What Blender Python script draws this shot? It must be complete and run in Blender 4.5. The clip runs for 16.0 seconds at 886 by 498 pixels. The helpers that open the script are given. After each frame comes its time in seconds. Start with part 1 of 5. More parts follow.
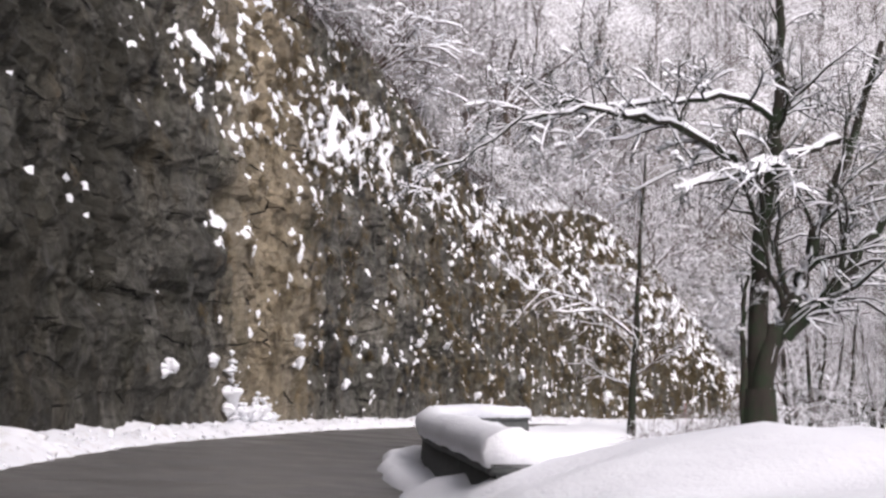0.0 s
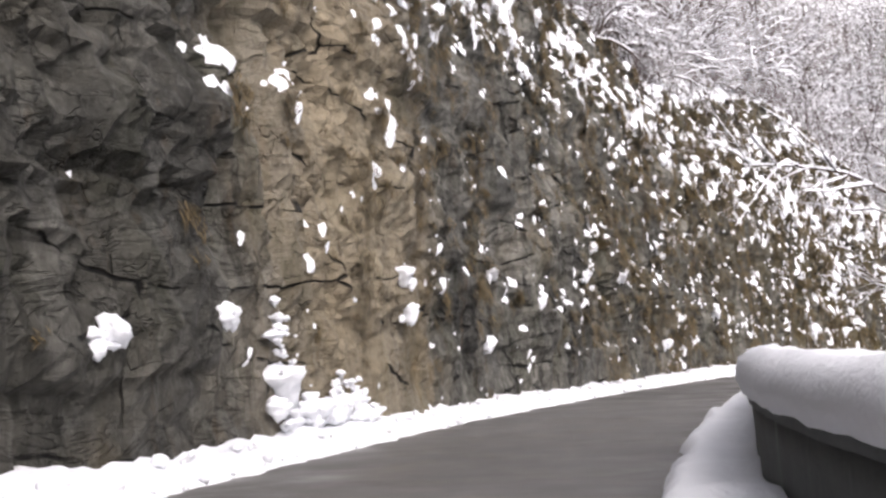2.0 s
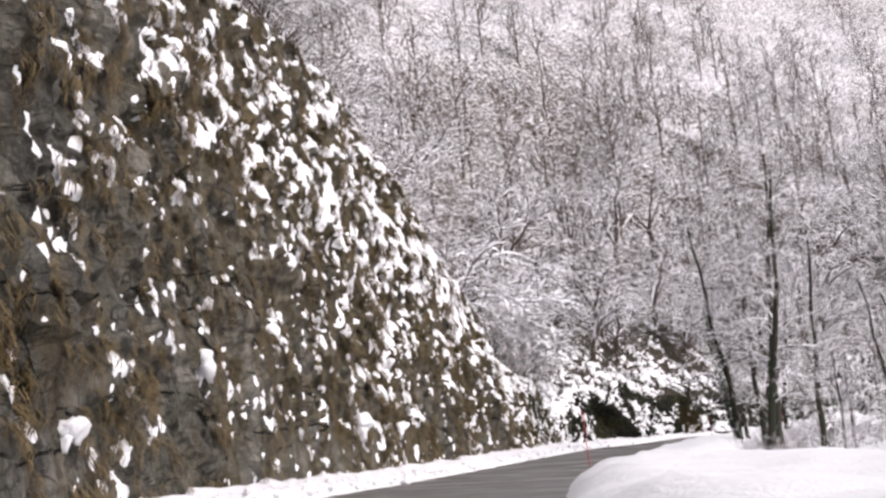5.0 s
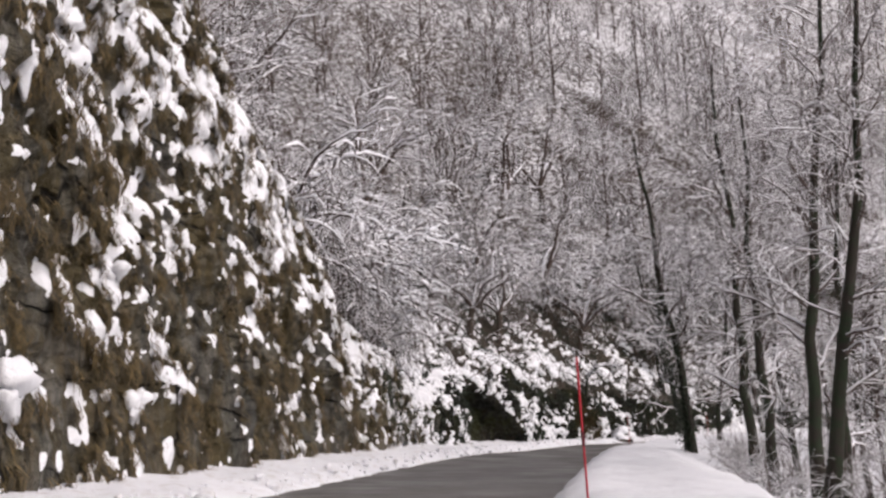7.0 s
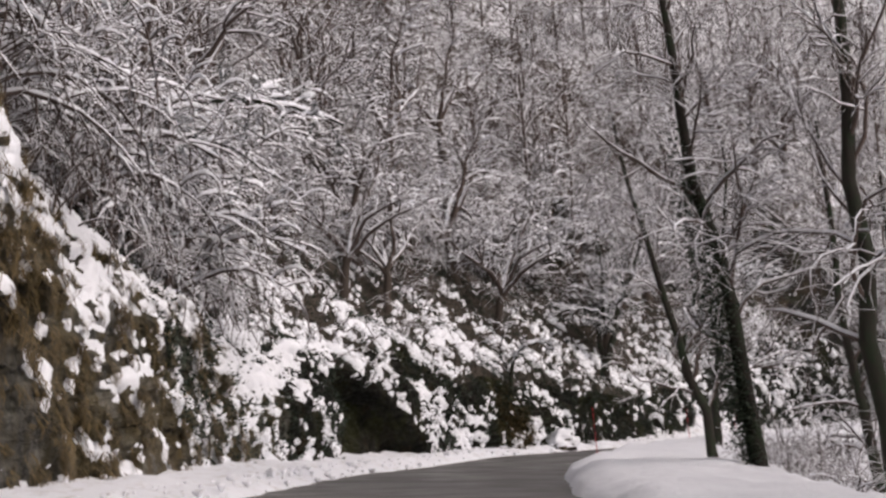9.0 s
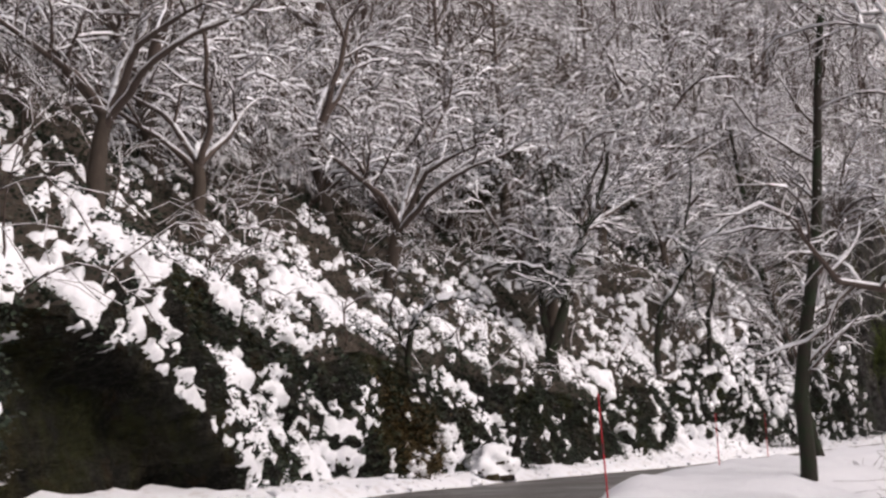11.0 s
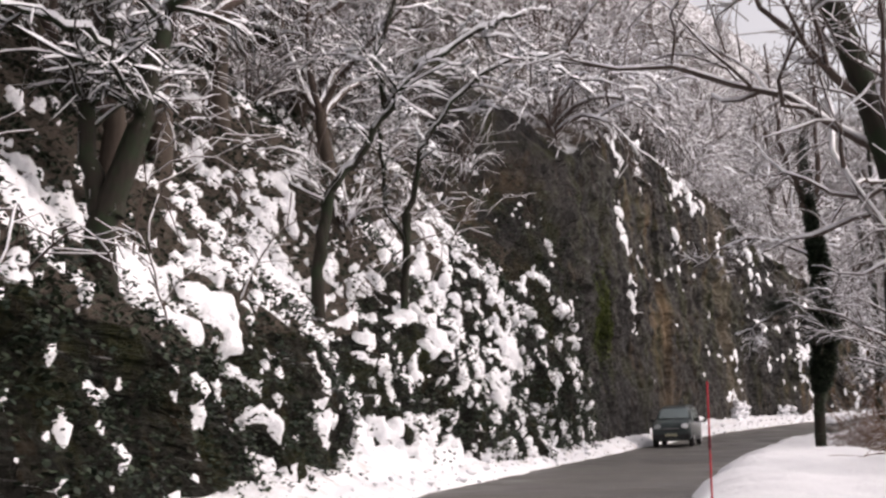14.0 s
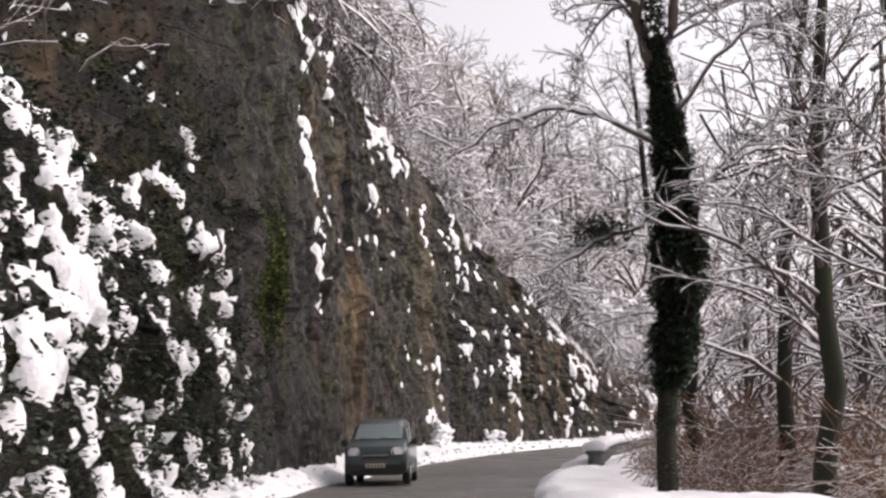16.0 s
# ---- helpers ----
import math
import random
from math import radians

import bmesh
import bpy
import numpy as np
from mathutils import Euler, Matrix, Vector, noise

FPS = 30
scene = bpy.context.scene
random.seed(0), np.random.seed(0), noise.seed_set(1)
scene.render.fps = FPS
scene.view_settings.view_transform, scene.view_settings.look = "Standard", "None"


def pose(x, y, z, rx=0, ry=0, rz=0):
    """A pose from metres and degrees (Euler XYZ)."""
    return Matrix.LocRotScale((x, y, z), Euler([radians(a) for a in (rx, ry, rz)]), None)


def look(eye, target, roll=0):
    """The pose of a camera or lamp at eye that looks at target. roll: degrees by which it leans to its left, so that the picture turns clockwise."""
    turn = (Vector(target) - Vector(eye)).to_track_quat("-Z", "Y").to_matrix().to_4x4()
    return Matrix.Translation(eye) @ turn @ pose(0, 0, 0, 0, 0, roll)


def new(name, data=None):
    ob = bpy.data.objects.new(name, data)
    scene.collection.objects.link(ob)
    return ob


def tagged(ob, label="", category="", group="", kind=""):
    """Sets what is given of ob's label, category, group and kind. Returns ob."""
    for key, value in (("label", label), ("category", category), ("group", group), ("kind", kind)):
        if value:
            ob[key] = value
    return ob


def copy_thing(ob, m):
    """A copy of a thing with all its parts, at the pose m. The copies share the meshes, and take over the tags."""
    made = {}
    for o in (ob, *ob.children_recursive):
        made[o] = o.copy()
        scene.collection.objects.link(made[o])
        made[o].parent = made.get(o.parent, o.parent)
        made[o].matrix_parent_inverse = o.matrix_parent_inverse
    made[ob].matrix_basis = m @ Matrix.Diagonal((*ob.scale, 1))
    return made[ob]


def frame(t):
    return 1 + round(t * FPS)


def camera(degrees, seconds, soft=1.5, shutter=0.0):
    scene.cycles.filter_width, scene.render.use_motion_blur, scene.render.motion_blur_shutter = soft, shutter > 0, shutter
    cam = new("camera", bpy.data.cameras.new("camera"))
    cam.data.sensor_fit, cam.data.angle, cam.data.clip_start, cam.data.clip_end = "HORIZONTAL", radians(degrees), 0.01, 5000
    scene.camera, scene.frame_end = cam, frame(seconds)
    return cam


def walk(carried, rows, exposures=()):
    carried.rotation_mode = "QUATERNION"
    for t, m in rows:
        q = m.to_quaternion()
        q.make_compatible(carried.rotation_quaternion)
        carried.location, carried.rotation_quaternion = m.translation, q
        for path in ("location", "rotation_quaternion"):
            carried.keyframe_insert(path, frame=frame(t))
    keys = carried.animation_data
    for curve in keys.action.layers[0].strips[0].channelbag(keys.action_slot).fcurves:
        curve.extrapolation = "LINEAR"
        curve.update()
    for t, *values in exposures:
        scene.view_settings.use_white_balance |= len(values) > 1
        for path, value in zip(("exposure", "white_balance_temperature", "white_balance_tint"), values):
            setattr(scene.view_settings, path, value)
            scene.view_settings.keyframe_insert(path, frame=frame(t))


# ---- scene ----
cam = camera(37.63, 16.0, soft=2.6)
# seconds, place, turn
ROWS = [
    (0.0, 0.01, 0.01, 1.27, 96.99, -0.91, -0.91),
    (0.5, -0.09, 5.85, 1.22, 97.32, -0.40, 2.33),
    (1.0, -0.50, 11.57, 1.23, 96.97, 0.79, 5.71),
    (1.5, -1.13, 17.25, 1.28, 96.40, 3.02, 6.77),
    (2.0, -1.74, 23.09, 1.31, 95.88, 5.34, 5.01),
    (2.5, -2.09, 29.18, 1.27, 95.89, 6.19, 0.57),
    (3.0, -2.02, 35.56, 1.22, 96.86, 6.28, -4.61),
    (3.5, -1.26, 42.31, 1.21, 97.00, 6.31, -8.39),
    (4.0, -0.20, 49.25, 1.21, 98.00, 5.63, -12.03),
    (4.5, 0.98, 56.14, 1.22, 98.75, 5.94, -15.28),
    (7.0, 13.59, 91.61, 1.28, 97.97, 2.96, -24.76),
    (7.5, 16.56, 98.11, 1.13, 97.49, 2.67, -26.18),
    (8.0, 19.76, 104.59, 1.02, 97.35, 3.36, -27.48),
    (8.5, 23.26, 111.16, 0.93, 97.84, 3.54, -28.57),
    (9.0, 27.12, 117.70, 0.91, 98.26, 4.17, -29.49),
    (11.5, 45.60, 146.26, 0.98, 98.24, 3.41, -35.71),
    (12.0, 48.26, 150.35, 0.94, 97.72, 3.52, -38.24),
    (12.5, 51.36, 154.50, 0.88, 97.62, 3.30, -41.47),
    (13.0, 54.78, 158.40, 0.85, 97.59, 3.28, -45.18),
    (13.5, 58.28, 162.39, 0.92, 97.58, 2.74, -49.25),
    (14.0, 62.69, 166.02, 1.05, 97.58, 2.33, -52.48),
    (14.5, 67.25, 169.37, 0.99, 97.64, 2.47, -56.24),
    (15.0, 71.94, 172.32, 0.89, 97.71, 2.20, -59.94),
    (15.5, 76.69, 175.09, 0.72, 97.94, 1.98, -64.03),
    (16.0, 82.05, 177.66, 0.69, 98.40, 1.58, -67.41),
]
# seconds, stops, kelvin, tint
EXPOSURES = [(0.0, -0.35, 6500, 19), (2.0, 0.1, 6500, 17), (3.0, 0.14, 6550, 17), (4.5, -0.06, 6600, 18), (7.0, -0.68, 6750, 19), (9.0, -0.82, 6850, 19), (11.5, -0.55, 6900, 20), (12.5, -0.45, 6900, 20), (14.5, -0.25, 6950, 20), (16.0, -0.05, 6900, 20)]
walk(cam, [(t, pose(*r)) for t, *r in ROWS], EXPOSURES)

# ---- light: an overcast winter day ----
world = bpy.data.worlds.new("overcast_sky")
scene.world = world
world.use_nodes = True
wn = world.node_tree.nodes
wn.clear()
sky = wn.new("ShaderNodeTexSky")
sky.sky_type, sky.sun_disc = "NISHITA", False
sky.sun_elevation, sky.sun_rotation = radians(38), radians(150)
sky.air_density, sky.dust_density = 1.0, 4.0
pale = wn.new("ShaderNodeHueSaturation")
pale.inputs["Saturation"].default_value = 0.25
back = wn.new("ShaderNodeBackground")
back.inputs["Strength"].default_value = 0.27
wout = wn.new("ShaderNodeOutputWorld")
world.node_tree.links.new(sky.outputs[0], pale.inputs["Color"])
world.node_tree.links.new(pale.outputs[0], back.inputs["Color"])
world.node_tree.links.new(back.outputs[0], wout.inputs["Surface"])
sun_data = bpy.data.lights.new("sun", "SUN")
sun_data.energy, sun_data.angle, sun_data.color = 0.8, radians(30), (1.0, 0.96, 0.9)
sun = new("sun", sun_data)
sun.matrix_world = look((60, 0, 100), (60 - 34, 58, 100 - 55))


# ---- materials ----
class Nodes:
    """A material with a short way to add and join nodes."""

    def __init__(self, name, rough=0.8, metal=0.0, spec=0.3):
        self.mat = bpy.data.materials.new(name)
        self.mat.use_nodes = True
        self.tree = self.mat.node_tree
        self.bsdf = self.tree.nodes["Principled BSDF"]
        self.bsdf.inputs["Roughness"].default_value = rough
        self.bsdf.inputs["Metallic"].default_value = metal
        self.bsdf.inputs["Specular IOR Level"].default_value = spec

    def add(self, kind, **inputs):
        n = self.tree.nodes.new(kind)
        for key, v in inputs.items():
            self.put(v, n.inputs[key.replace("_", " ")])
        return n

    def put(self, v, socket):
        if isinstance(v, bpy.types.NodeSocket):
            self.tree.links.new(v, socket)
        else:
            socket.default_value = v

    def coord(self, scale=(1, 1, 1), turn=0.0):
        m = self.add("ShaderNodeMapping", Scale=scale, Rotation=(0, 0, turn))
        self.put(self.add("ShaderNodeTexCoord").outputs["Object"], m.inputs["Vector"])
        return m.outputs[0]

    def noise(self, scale, detail=4.0, rough=0.6, vec=None, distort=0.0):
        n = self.add("ShaderNodeTexNoise", Scale=scale, Detail=detail, Roughness=rough, Distortion=distort)
        self.put(vec if vec else self.coord(), n.inputs["Vector"])
        return n.outputs["Fac"]

    def ramp(self, fac, *stops):
        r = self.add("ShaderNodeValToRGB", Fac=fac)
        e = r.color_ramp.elements
        while len(e) < len(stops):
            e.new(0.5)
        for el, (p, c) in zip(e, stops):
            el.position = p
            el.color = (*c, 1) if isinstance(c, tuple) else (c, c, c, 1)
        return r.outputs["Color"]

    def mix(self, fac, a, b, mode="MIX"):
        n = self.tree.nodes.new("ShaderNodeMix")
        n.data_type, n.blend_type = "RGBA", mode
        self.put(fac, n.inputs["Factor"])
        for v, k in ((a, 6), (b, 7)):
            self.put((*v, 1) if isinstance(v, tuple) else v, n.inputs[k])
        return n.outputs[2]

    def math(self, op, a, b=0.0, c=0.0):
        n = self.tree.nodes.new("ShaderNodeMath")
        n.operation = op
        for k, v in enumerate((a, b, c)):
            self.put(v, n.inputs[k])
        return n.outputs[0]

    def up(self):
        g = self.add("ShaderNodeNewGeometry")
        s = self.tree.nodes.new("ShaderNodeSeparateXYZ")
        self.put(g.outputs["Normal"], s.inputs[0])
        return s.outputs["Z"]

    def bump(self, height, strength=0.5, dist=0.05):
        b = self.add("ShaderNodeBump", Height=height, Strength=strength, Distance=dist)
        self.put(b.outputs[0], self.bsdf.inputs["Normal"])

    def colour(self, c):
        self.put((*c, 1) if isinstance(c, tuple) else c, self.bsdf.inputs["Base Color"])
        return self

    def rough(self, v):
        self.put(v, self.bsdf.inputs["Roughness"])
        return self


SNOW = (0.81, 0.82, 0.85)


def snow_material(name="snow", dirt=0.0):
    n = Nodes(name, 0.75, 0, 0.25)
    a = n.noise(0.9, 5)
    b = n.noise(14.0, 4)
    c = n.ramp(a, (0.3, (0.76, 0.77, 0.8)), (0.65, SNOW))
    if dirt:
        d = n.ramp(n.noise(2.2, 6, 0.7), (0.52, 0.0), (0.75, dirt))
        c = n.mix(d, c, (0.42, 0.38, 0.33))
    n.colour(c)
    n.bump(n.math("ADD", n.math("MULTIPLY", b, 0.5), n.noise(3.0, 5, 0.6)), 0.45, 0.12)
    return n.mat


def rock_material(name, dark, light, ochre, rust, moss=0.0, cover=0.62, tan_at=None, moss_from=None, dark_from=None, relief=1.0, tan_wide=12.5, tan_much=0.8, fleck=0.7, grit=1.0, beds=0.0, soot=0.85):
    """Fractured rock with vertical water stains, and snow on what faces up."""
    n = Nodes(name, 0.85, 0, 0.12)
    bend = n.add("ShaderNodeTexNoise", Scale=0.7, Detail=3.0)
    n.put(n.coord(), bend.inputs["Vector"])

    def chips(scale, stretch):
        v = n.add("ShaderNodeTexVoronoi", Scale=scale)
        n.put(n.mix(0.3, n.coord((1, 1, stretch)), bend.outputs["Color"], "ADD"), v.inputs["Vector"])
        sep = n.tree.nodes.new("ShaderNodeSeparateXYZ")
        n.put(v.outputs["Color"], sep.inputs[0])
        return sep.outputs[0]

    big, mid, small = chips(0.6, 0.3), chips(1.7, 0.38), chips(4.2, 0.5)
    def seams(across, up, width):
        q = n.noise(1.0, 4, 0.55, n.coord((across, across, up)))
        return n.ramp(n.math("ABSOLUTE", n.math("SUBTRACT", q, 0.5)), (0.0, 0.0), (width, 1.0))

    open_joint = n.math("MULTIPLY", seams(0.16, 1.5, 0.012), n.math("MULTIPLY", seams(1.3, 0.14, 0.014), seams(0.5, 3.2, 0.012)))
    c = n.mix(n.ramp(n.noise(0.3, 6, 0.65), (0.36, 0.0), (0.64, 1.0)), dark, light)
    shade = n.math("ADD", 0.1, n.math("ADD", n.math("MULTIPLY", big, 0.45), n.math("ADD", n.math("MULTIPLY", mid, 0.5), n.math("MULTIPLY", small, 0.6))))
    c = n.mix(1.0, c, n.ramp(n.math("MULTIPLY", shade, 0.7), (0.0, 0.0), (1.0, 1.0)), "MULTIPLY")
    c = n.mix(1.0, c, (1.75, 1.75, 1.75), "MULTIPLY")
    c = n.mix(n.ramp(n.noise(5.0, 8, 0.75), (0.42, 0.0), (0.64, 0.85 * grit)), c, tuple(v * 0.25 for v in dark))
    c = n.mix(n.ramp(n.noise(12.0, 6, 0.7), (0.54, 0.0), (0.7, fleck)), c, tuple(min(1, v * 2.6) for v in light))
    c = n.mix(n.ramp(n.noise(7.5, 6, 0.75, n.coord((1, 1, 0.6))), (0.36, 0.85 * grit), (0.46, 0.0)), c, tuple(v * 0.2 for v in dark))
    stain = n.noise(1.0, 6, 0.65, n.coord((0.55, 0.55, 0.07)))
    c = n.mix(n.math("MULTIPLY", n.ramp(stain, (0.5, 0.0), (0.66, 0.7)), n.ramp(n.noise(0.12, 3), (0.42, 0.0), (0.62, 1.0))), c, ochre)
    streak = n.noise(1.0, 5, 0.6, n.coord((2.2, 2.2, 0.16)))
    c = n.mix(n.ramp(streak, (0.58, 0.0), (0.72, rust)), c, (0.13, 0.075, 0.03))
    c = n.mix(n.ramp(n.noise(1.0, 6, 0.65, n.coord((1.1, 1.1, 0.16))), (0.3, soot), (0.47, 0.0)), c, (0.016, 0.016, 0.014))
    if tan_at:
        geo = n.add("ShaderNodeNewGeometry")
        flat = n.tree.nodes.new("ShaderNodeVectorMath")
        flat.operation = "MULTIPLY"
        n.put(geo.outputs["Position"], flat.inputs[0])
        flat.inputs[1].default_value = (1, 1, 0)
        d = n.tree.nodes.new("ShaderNodeVectorMath")
        d.operation = "DISTANCE"
        n.put(flat.outputs[0], d.inputs[0])
        d.inputs[1].default_value = (*tan_at, 0)
        near = n.math("ADD", d.outputs["Value"], n.math("MULTIPLY", n.noise(0.7, 6, 0.65, n.coord((1, 1, 0.35))), 6.5))
        c = n.mix(n.ramp(n.math("DIVIDE", near, tan_wide), (0.34, tan_much), (0.85, 0.0)), c, n.mix(n.noise(3.0, 7, 0.75), (0.17, 0.135, 0.09), (0.58, 0.48, 0.33)))
    if moss:
        k = n.ramp(n.noise(0.6, 6, 0.7, n.coord((1, 1, 0.4))), (0.5, 0.0), (0.62, moss))
        c = n.mix(k, c, (0.045, 0.05, 0.014))
    if moss_from is not None:
        geo = n.add("ShaderNodeNewGeometry")
        sep = n.tree.nodes.new("ShaderNodeSeparateXYZ")
        n.put(geo.outputs["Position"], sep.inputs[0])
        far = n.tree.nodes.new("ShaderNodeMapRange")
        n.put(sep.outputs["Y"], far.inputs[0])
        far.inputs[1].default_value, far.inputs[2].default_value = moss_from
        k = n.math("MULTIPLY", n.ramp(n.noise(0.9, 7, 0.7, n.coord((1, 1, 0.35))), (0.42, 0.0), (0.58, 0.75)), far.outputs[0])
        c = n.mix(k, c, n.mix(n.noise(4.0, 6, 0.7), (0.026, 0.025, 0.012), (0.17, 0.125, 0.048)))
    # near-black tone mixed in towards low y, broken up by noise
    if dark_from is not None:
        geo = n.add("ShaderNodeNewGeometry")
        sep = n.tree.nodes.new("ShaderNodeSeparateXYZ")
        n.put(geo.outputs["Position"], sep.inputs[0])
        darkish = n.tree.nodes.new("ShaderNodeMapRange")
        n.put(sep.outputs["Y"], darkish.inputs[0])
        darkish.inputs[1].default_value, darkish.inputs[2].default_value = dark_from
        k = n.math("MULTIPLY", n.ramp(n.noise(0.45, 7, 0.7, n.coord((1, 1, 0.4))), (0.32, 0.0), (0.52, 0.88)), darkish.outputs[0])
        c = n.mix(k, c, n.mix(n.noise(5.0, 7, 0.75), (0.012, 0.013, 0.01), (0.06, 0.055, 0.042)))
    joint = n.noise(0.5, 4, 0.6, n.coord((0.6, 0.6, 1.5)), 1.2)
    crack = n.ramp(n.math("ABSOLUTE", n.math("SUBTRACT", joint, 0.5)), (0.0, 0.0), (0.01, 1.0))
    c = n.mix(n.math("MULTIPLY", n.math("SUBTRACT", 1.0, crack), 0.2), c, (0.012, 0.011, 0.01))
    c = n.mix(n.math("MULTIPLY", n.math("SUBTRACT", 1.0, open_joint), n.ramp(n.noise(0.8, 4), (0.46, 0.0), (0.62, 0.15 + 0.55 * grit * grit))), c, (0.012, 0.012, 0.011))
    edge = None
    if beds:  # long level joints and short upright ones between blocks, open here and there
        for k, (across, upright, thin, much) in enumerate(((0.12, 0.62, 0.014, 0.95), (0.5, 0.2, 0.01, 0.4))):
            v = n.add("ShaderNodeTexVoronoi", Scale=1.0)
            v.feature = "DISTANCE_TO_EDGE"
            n.put(n.mix(0.2, n.coord((across, across, upright)), bend.outputs["Color"], "ADD"), v.inputs["Vector"])
            gap = n.ramp(v.outputs["Distance"], (thin * 0.35, 1.0), (thin, 0.0))
            gap = n.math("MULTIPLY", gap, n.ramp(n.noise(0.5 + 0.4 * k, 4, 0.6), (0.5, 0.0), (0.56, much * beds)))
            c = n.mix(gap, c, (0.014, 0.013, 0.012))
            edge = gap if edge is None else n.math("MAXIMUM", edge, gap)
    n.rough(n.ramp(n.noise(2.5, 6, 0.7), (0.38, 0.42), (0.62, 0.95)))
    s = n.math("ADD", n.up(), n.math("MULTIPLY", n.math("SUBTRACT", n.noise(3.5, 6, 0.7), 0.5), 0.8))
    c = n.mix(n.ramp(s, (cover, 0.0), (cover + 0.08, 1.0)), c, SNOW)
    n.colour(c)
    h = n.math("ADD", n.math("MULTIPLY", big, 0.5), n.math("ADD", n.math("MULTIPLY", mid, 0.4), n.math("MULTIPLY", small, 0.16)))
    h = n.math("ADD", h, n.math("MULTIPLY", n.noise(2.2, 9, 0.7), 0.3 + 0.6 * grit))
    h = n.math("ADD", h, n.math("MULTIPLY", n.noise(8.0, 8, 0.8, n.coord((1, 1, 0.5))), 0.6 * grit))
    h = n.math("ADD", h, n.math("MULTIPLY", open_joint, 0.25 * grit))
    if edge is not None:
        h = n.math("SUBTRACT", h, n.math("MULTIPLY", edge, 0.7))
    n.bump(n.math("ADD", h, n.math("MULTIPLY", crack, 0.2)), relief, 0.34)
    return n.mat


def hill_material(name="snowy_slope", bare=0.62):
    """Forest floor on a steep slope: snow, with leaf litter and rock showing through."""
    n = Nodes(name, 0.85, 0, 0.2)
    litter = n.mix(n.noise(4.0, 6), (0.03, 0.025, 0.02), (0.11, 0.088, 0.07))
    s = n.math("ADD", n.math("MULTIPLY", n.up(), 0.9), n.math("MULTIPLY", n.math("SUBTRACT", n.noise(2.2, 6, 0.7), 0.5), 1.5))
    n.colour(n.mix(n.ramp(s, (bare - 0.03, 0.0), (bare + 0.16, 1.0)), litter, SNOW))
    n.bump(n.noise(1.5, 8, 0.7), 0.9, 0.4)
    return n.mat


def bark_material(name, dark, light, snow_from=0.35, moss=None):
    n = Nodes(name, 0.9, 0, 0.2)
    c = n.mix(n.noise(6.0, 6, 0.7, n.coord((1, 1, 0.25))), dark, light)
    if moss:
        c = n.mix(n.ramp(n.noise(1.6, 5, 0.7), (0.45, 0.0), (0.6, 0.85)), c, moss)
    s = n.math("ADD", n.up(), n.math("MULTIPLY", n.math("SUBTRACT", n.noise(2.0, 3), 0.5), 0.9))
    n.colour(n.mix(n.ramp(s, (snow_from, 0.0), (snow_from + 0.12, 1.0)), c, SNOW))
    n.bump(n.noise(14.0, 5, 0.7, n.coord((1, 1, 0.2))), 0.6, 0.04)
    return n.mat


def leaf_material(name, a, b, snow_from=0.75, rough=0.5):
    n = Nodes(name, rough, 0, 0.2)
    g = n.add("ShaderNodeNewGeometry")
    c = n.mix(g.outputs["Random Per Island"], a, b)
    s = n.math("ADD", n.up(), n.math("MULTIPLY", n.math("SUBTRACT", n.noise(1.3, 4), 0.5), 1.2))
    n.colour(n.mix(n.ramp(s, (snow_from, 0.0), (snow_from + 0.1, 1.0)), c, SNOW) if snow_from < 2 else c)
    return n.mat


def asphalt_material():
    n = Nodes("wet_asphalt", 0.45, 0, 0.5)
    c = n.mix(n.noise(0.5, 6, 0.65), (0.07, 0.068, 0.065), (0.14, 0.133, 0.122))
    c = n.mix(n.ramp(n.noise(60.0, 3), (0.4, 0.0), (0.75, 0.6)), c, (0.13, 0.125, 0.12))
    salt = n.ramp(n.noise(0.8, 6, 0.7, n.coord((1, 1, 1))), (0.55, 0.0), (0.8, 0.5))
    c = n.mix(salt, c, (0.24, 0.21, 0.185))
    n.colour(c)
    n.rough(n.ramp(n.noise(0.35, 5), (0.35, 0.3), (0.65, 0.7)))
    n.bump(n.noise(90.0, 3), 0.3, 0.01)
    return n.mat


def plain(name, colour, rough=0.5, metal=0.0, spec=0.5, vary=0.15, scale=6.0, coat=0.0):
    n = Nodes(name, rough, metal, spec)
    n.colour(n.mix(n.noise(scale, 5), tuple(v * (1 - vary) for v in colour), tuple(min(1, v * (1 + vary)) for v in colour)))
    n.bsdf.inputs["Coat Weight"].default_value = coat
    return n.mat


def stone_material():
    n = Nodes("parapet_stone", 0.8, 0, 0.3)
    c = n.mix(n.noise(1.4, 7, 0.7), (0.045, 0.05, 0.05), (0.12, 0.125, 0.12))
    c = n.mix(n.ramp(n.noise(1.0, 5, 0.7, n.coord((4, 4, 0.3))), (0.6, 0.0), (0.72, 0.8)), c, (0.3, 0.31, 0.31))
    n.colour(c)
    n.bump(n.noise(5.0, 7, 0.7), 0.7, 0.05)
    return n.mat


M_SNOW = snow_material()
M_BANK = snow_material("ploughed_snow", 0.75)
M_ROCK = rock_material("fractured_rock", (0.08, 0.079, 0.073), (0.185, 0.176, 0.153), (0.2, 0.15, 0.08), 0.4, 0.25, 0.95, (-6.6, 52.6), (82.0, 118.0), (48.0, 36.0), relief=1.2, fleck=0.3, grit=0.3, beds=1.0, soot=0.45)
M_CLIFF = rock_material("dark_cliff_rock", (0.018, 0.0175, 0.0175), (0.04, 0.037, 0.035), (0.2, 0.14, 0.08), 0.3, 0.4, 0.95, (144.6, 204.5), relief=0.6, tan_wide=6.5, tan_much=0.3, fleck=0.2, grit=0.6, beds=0.6)
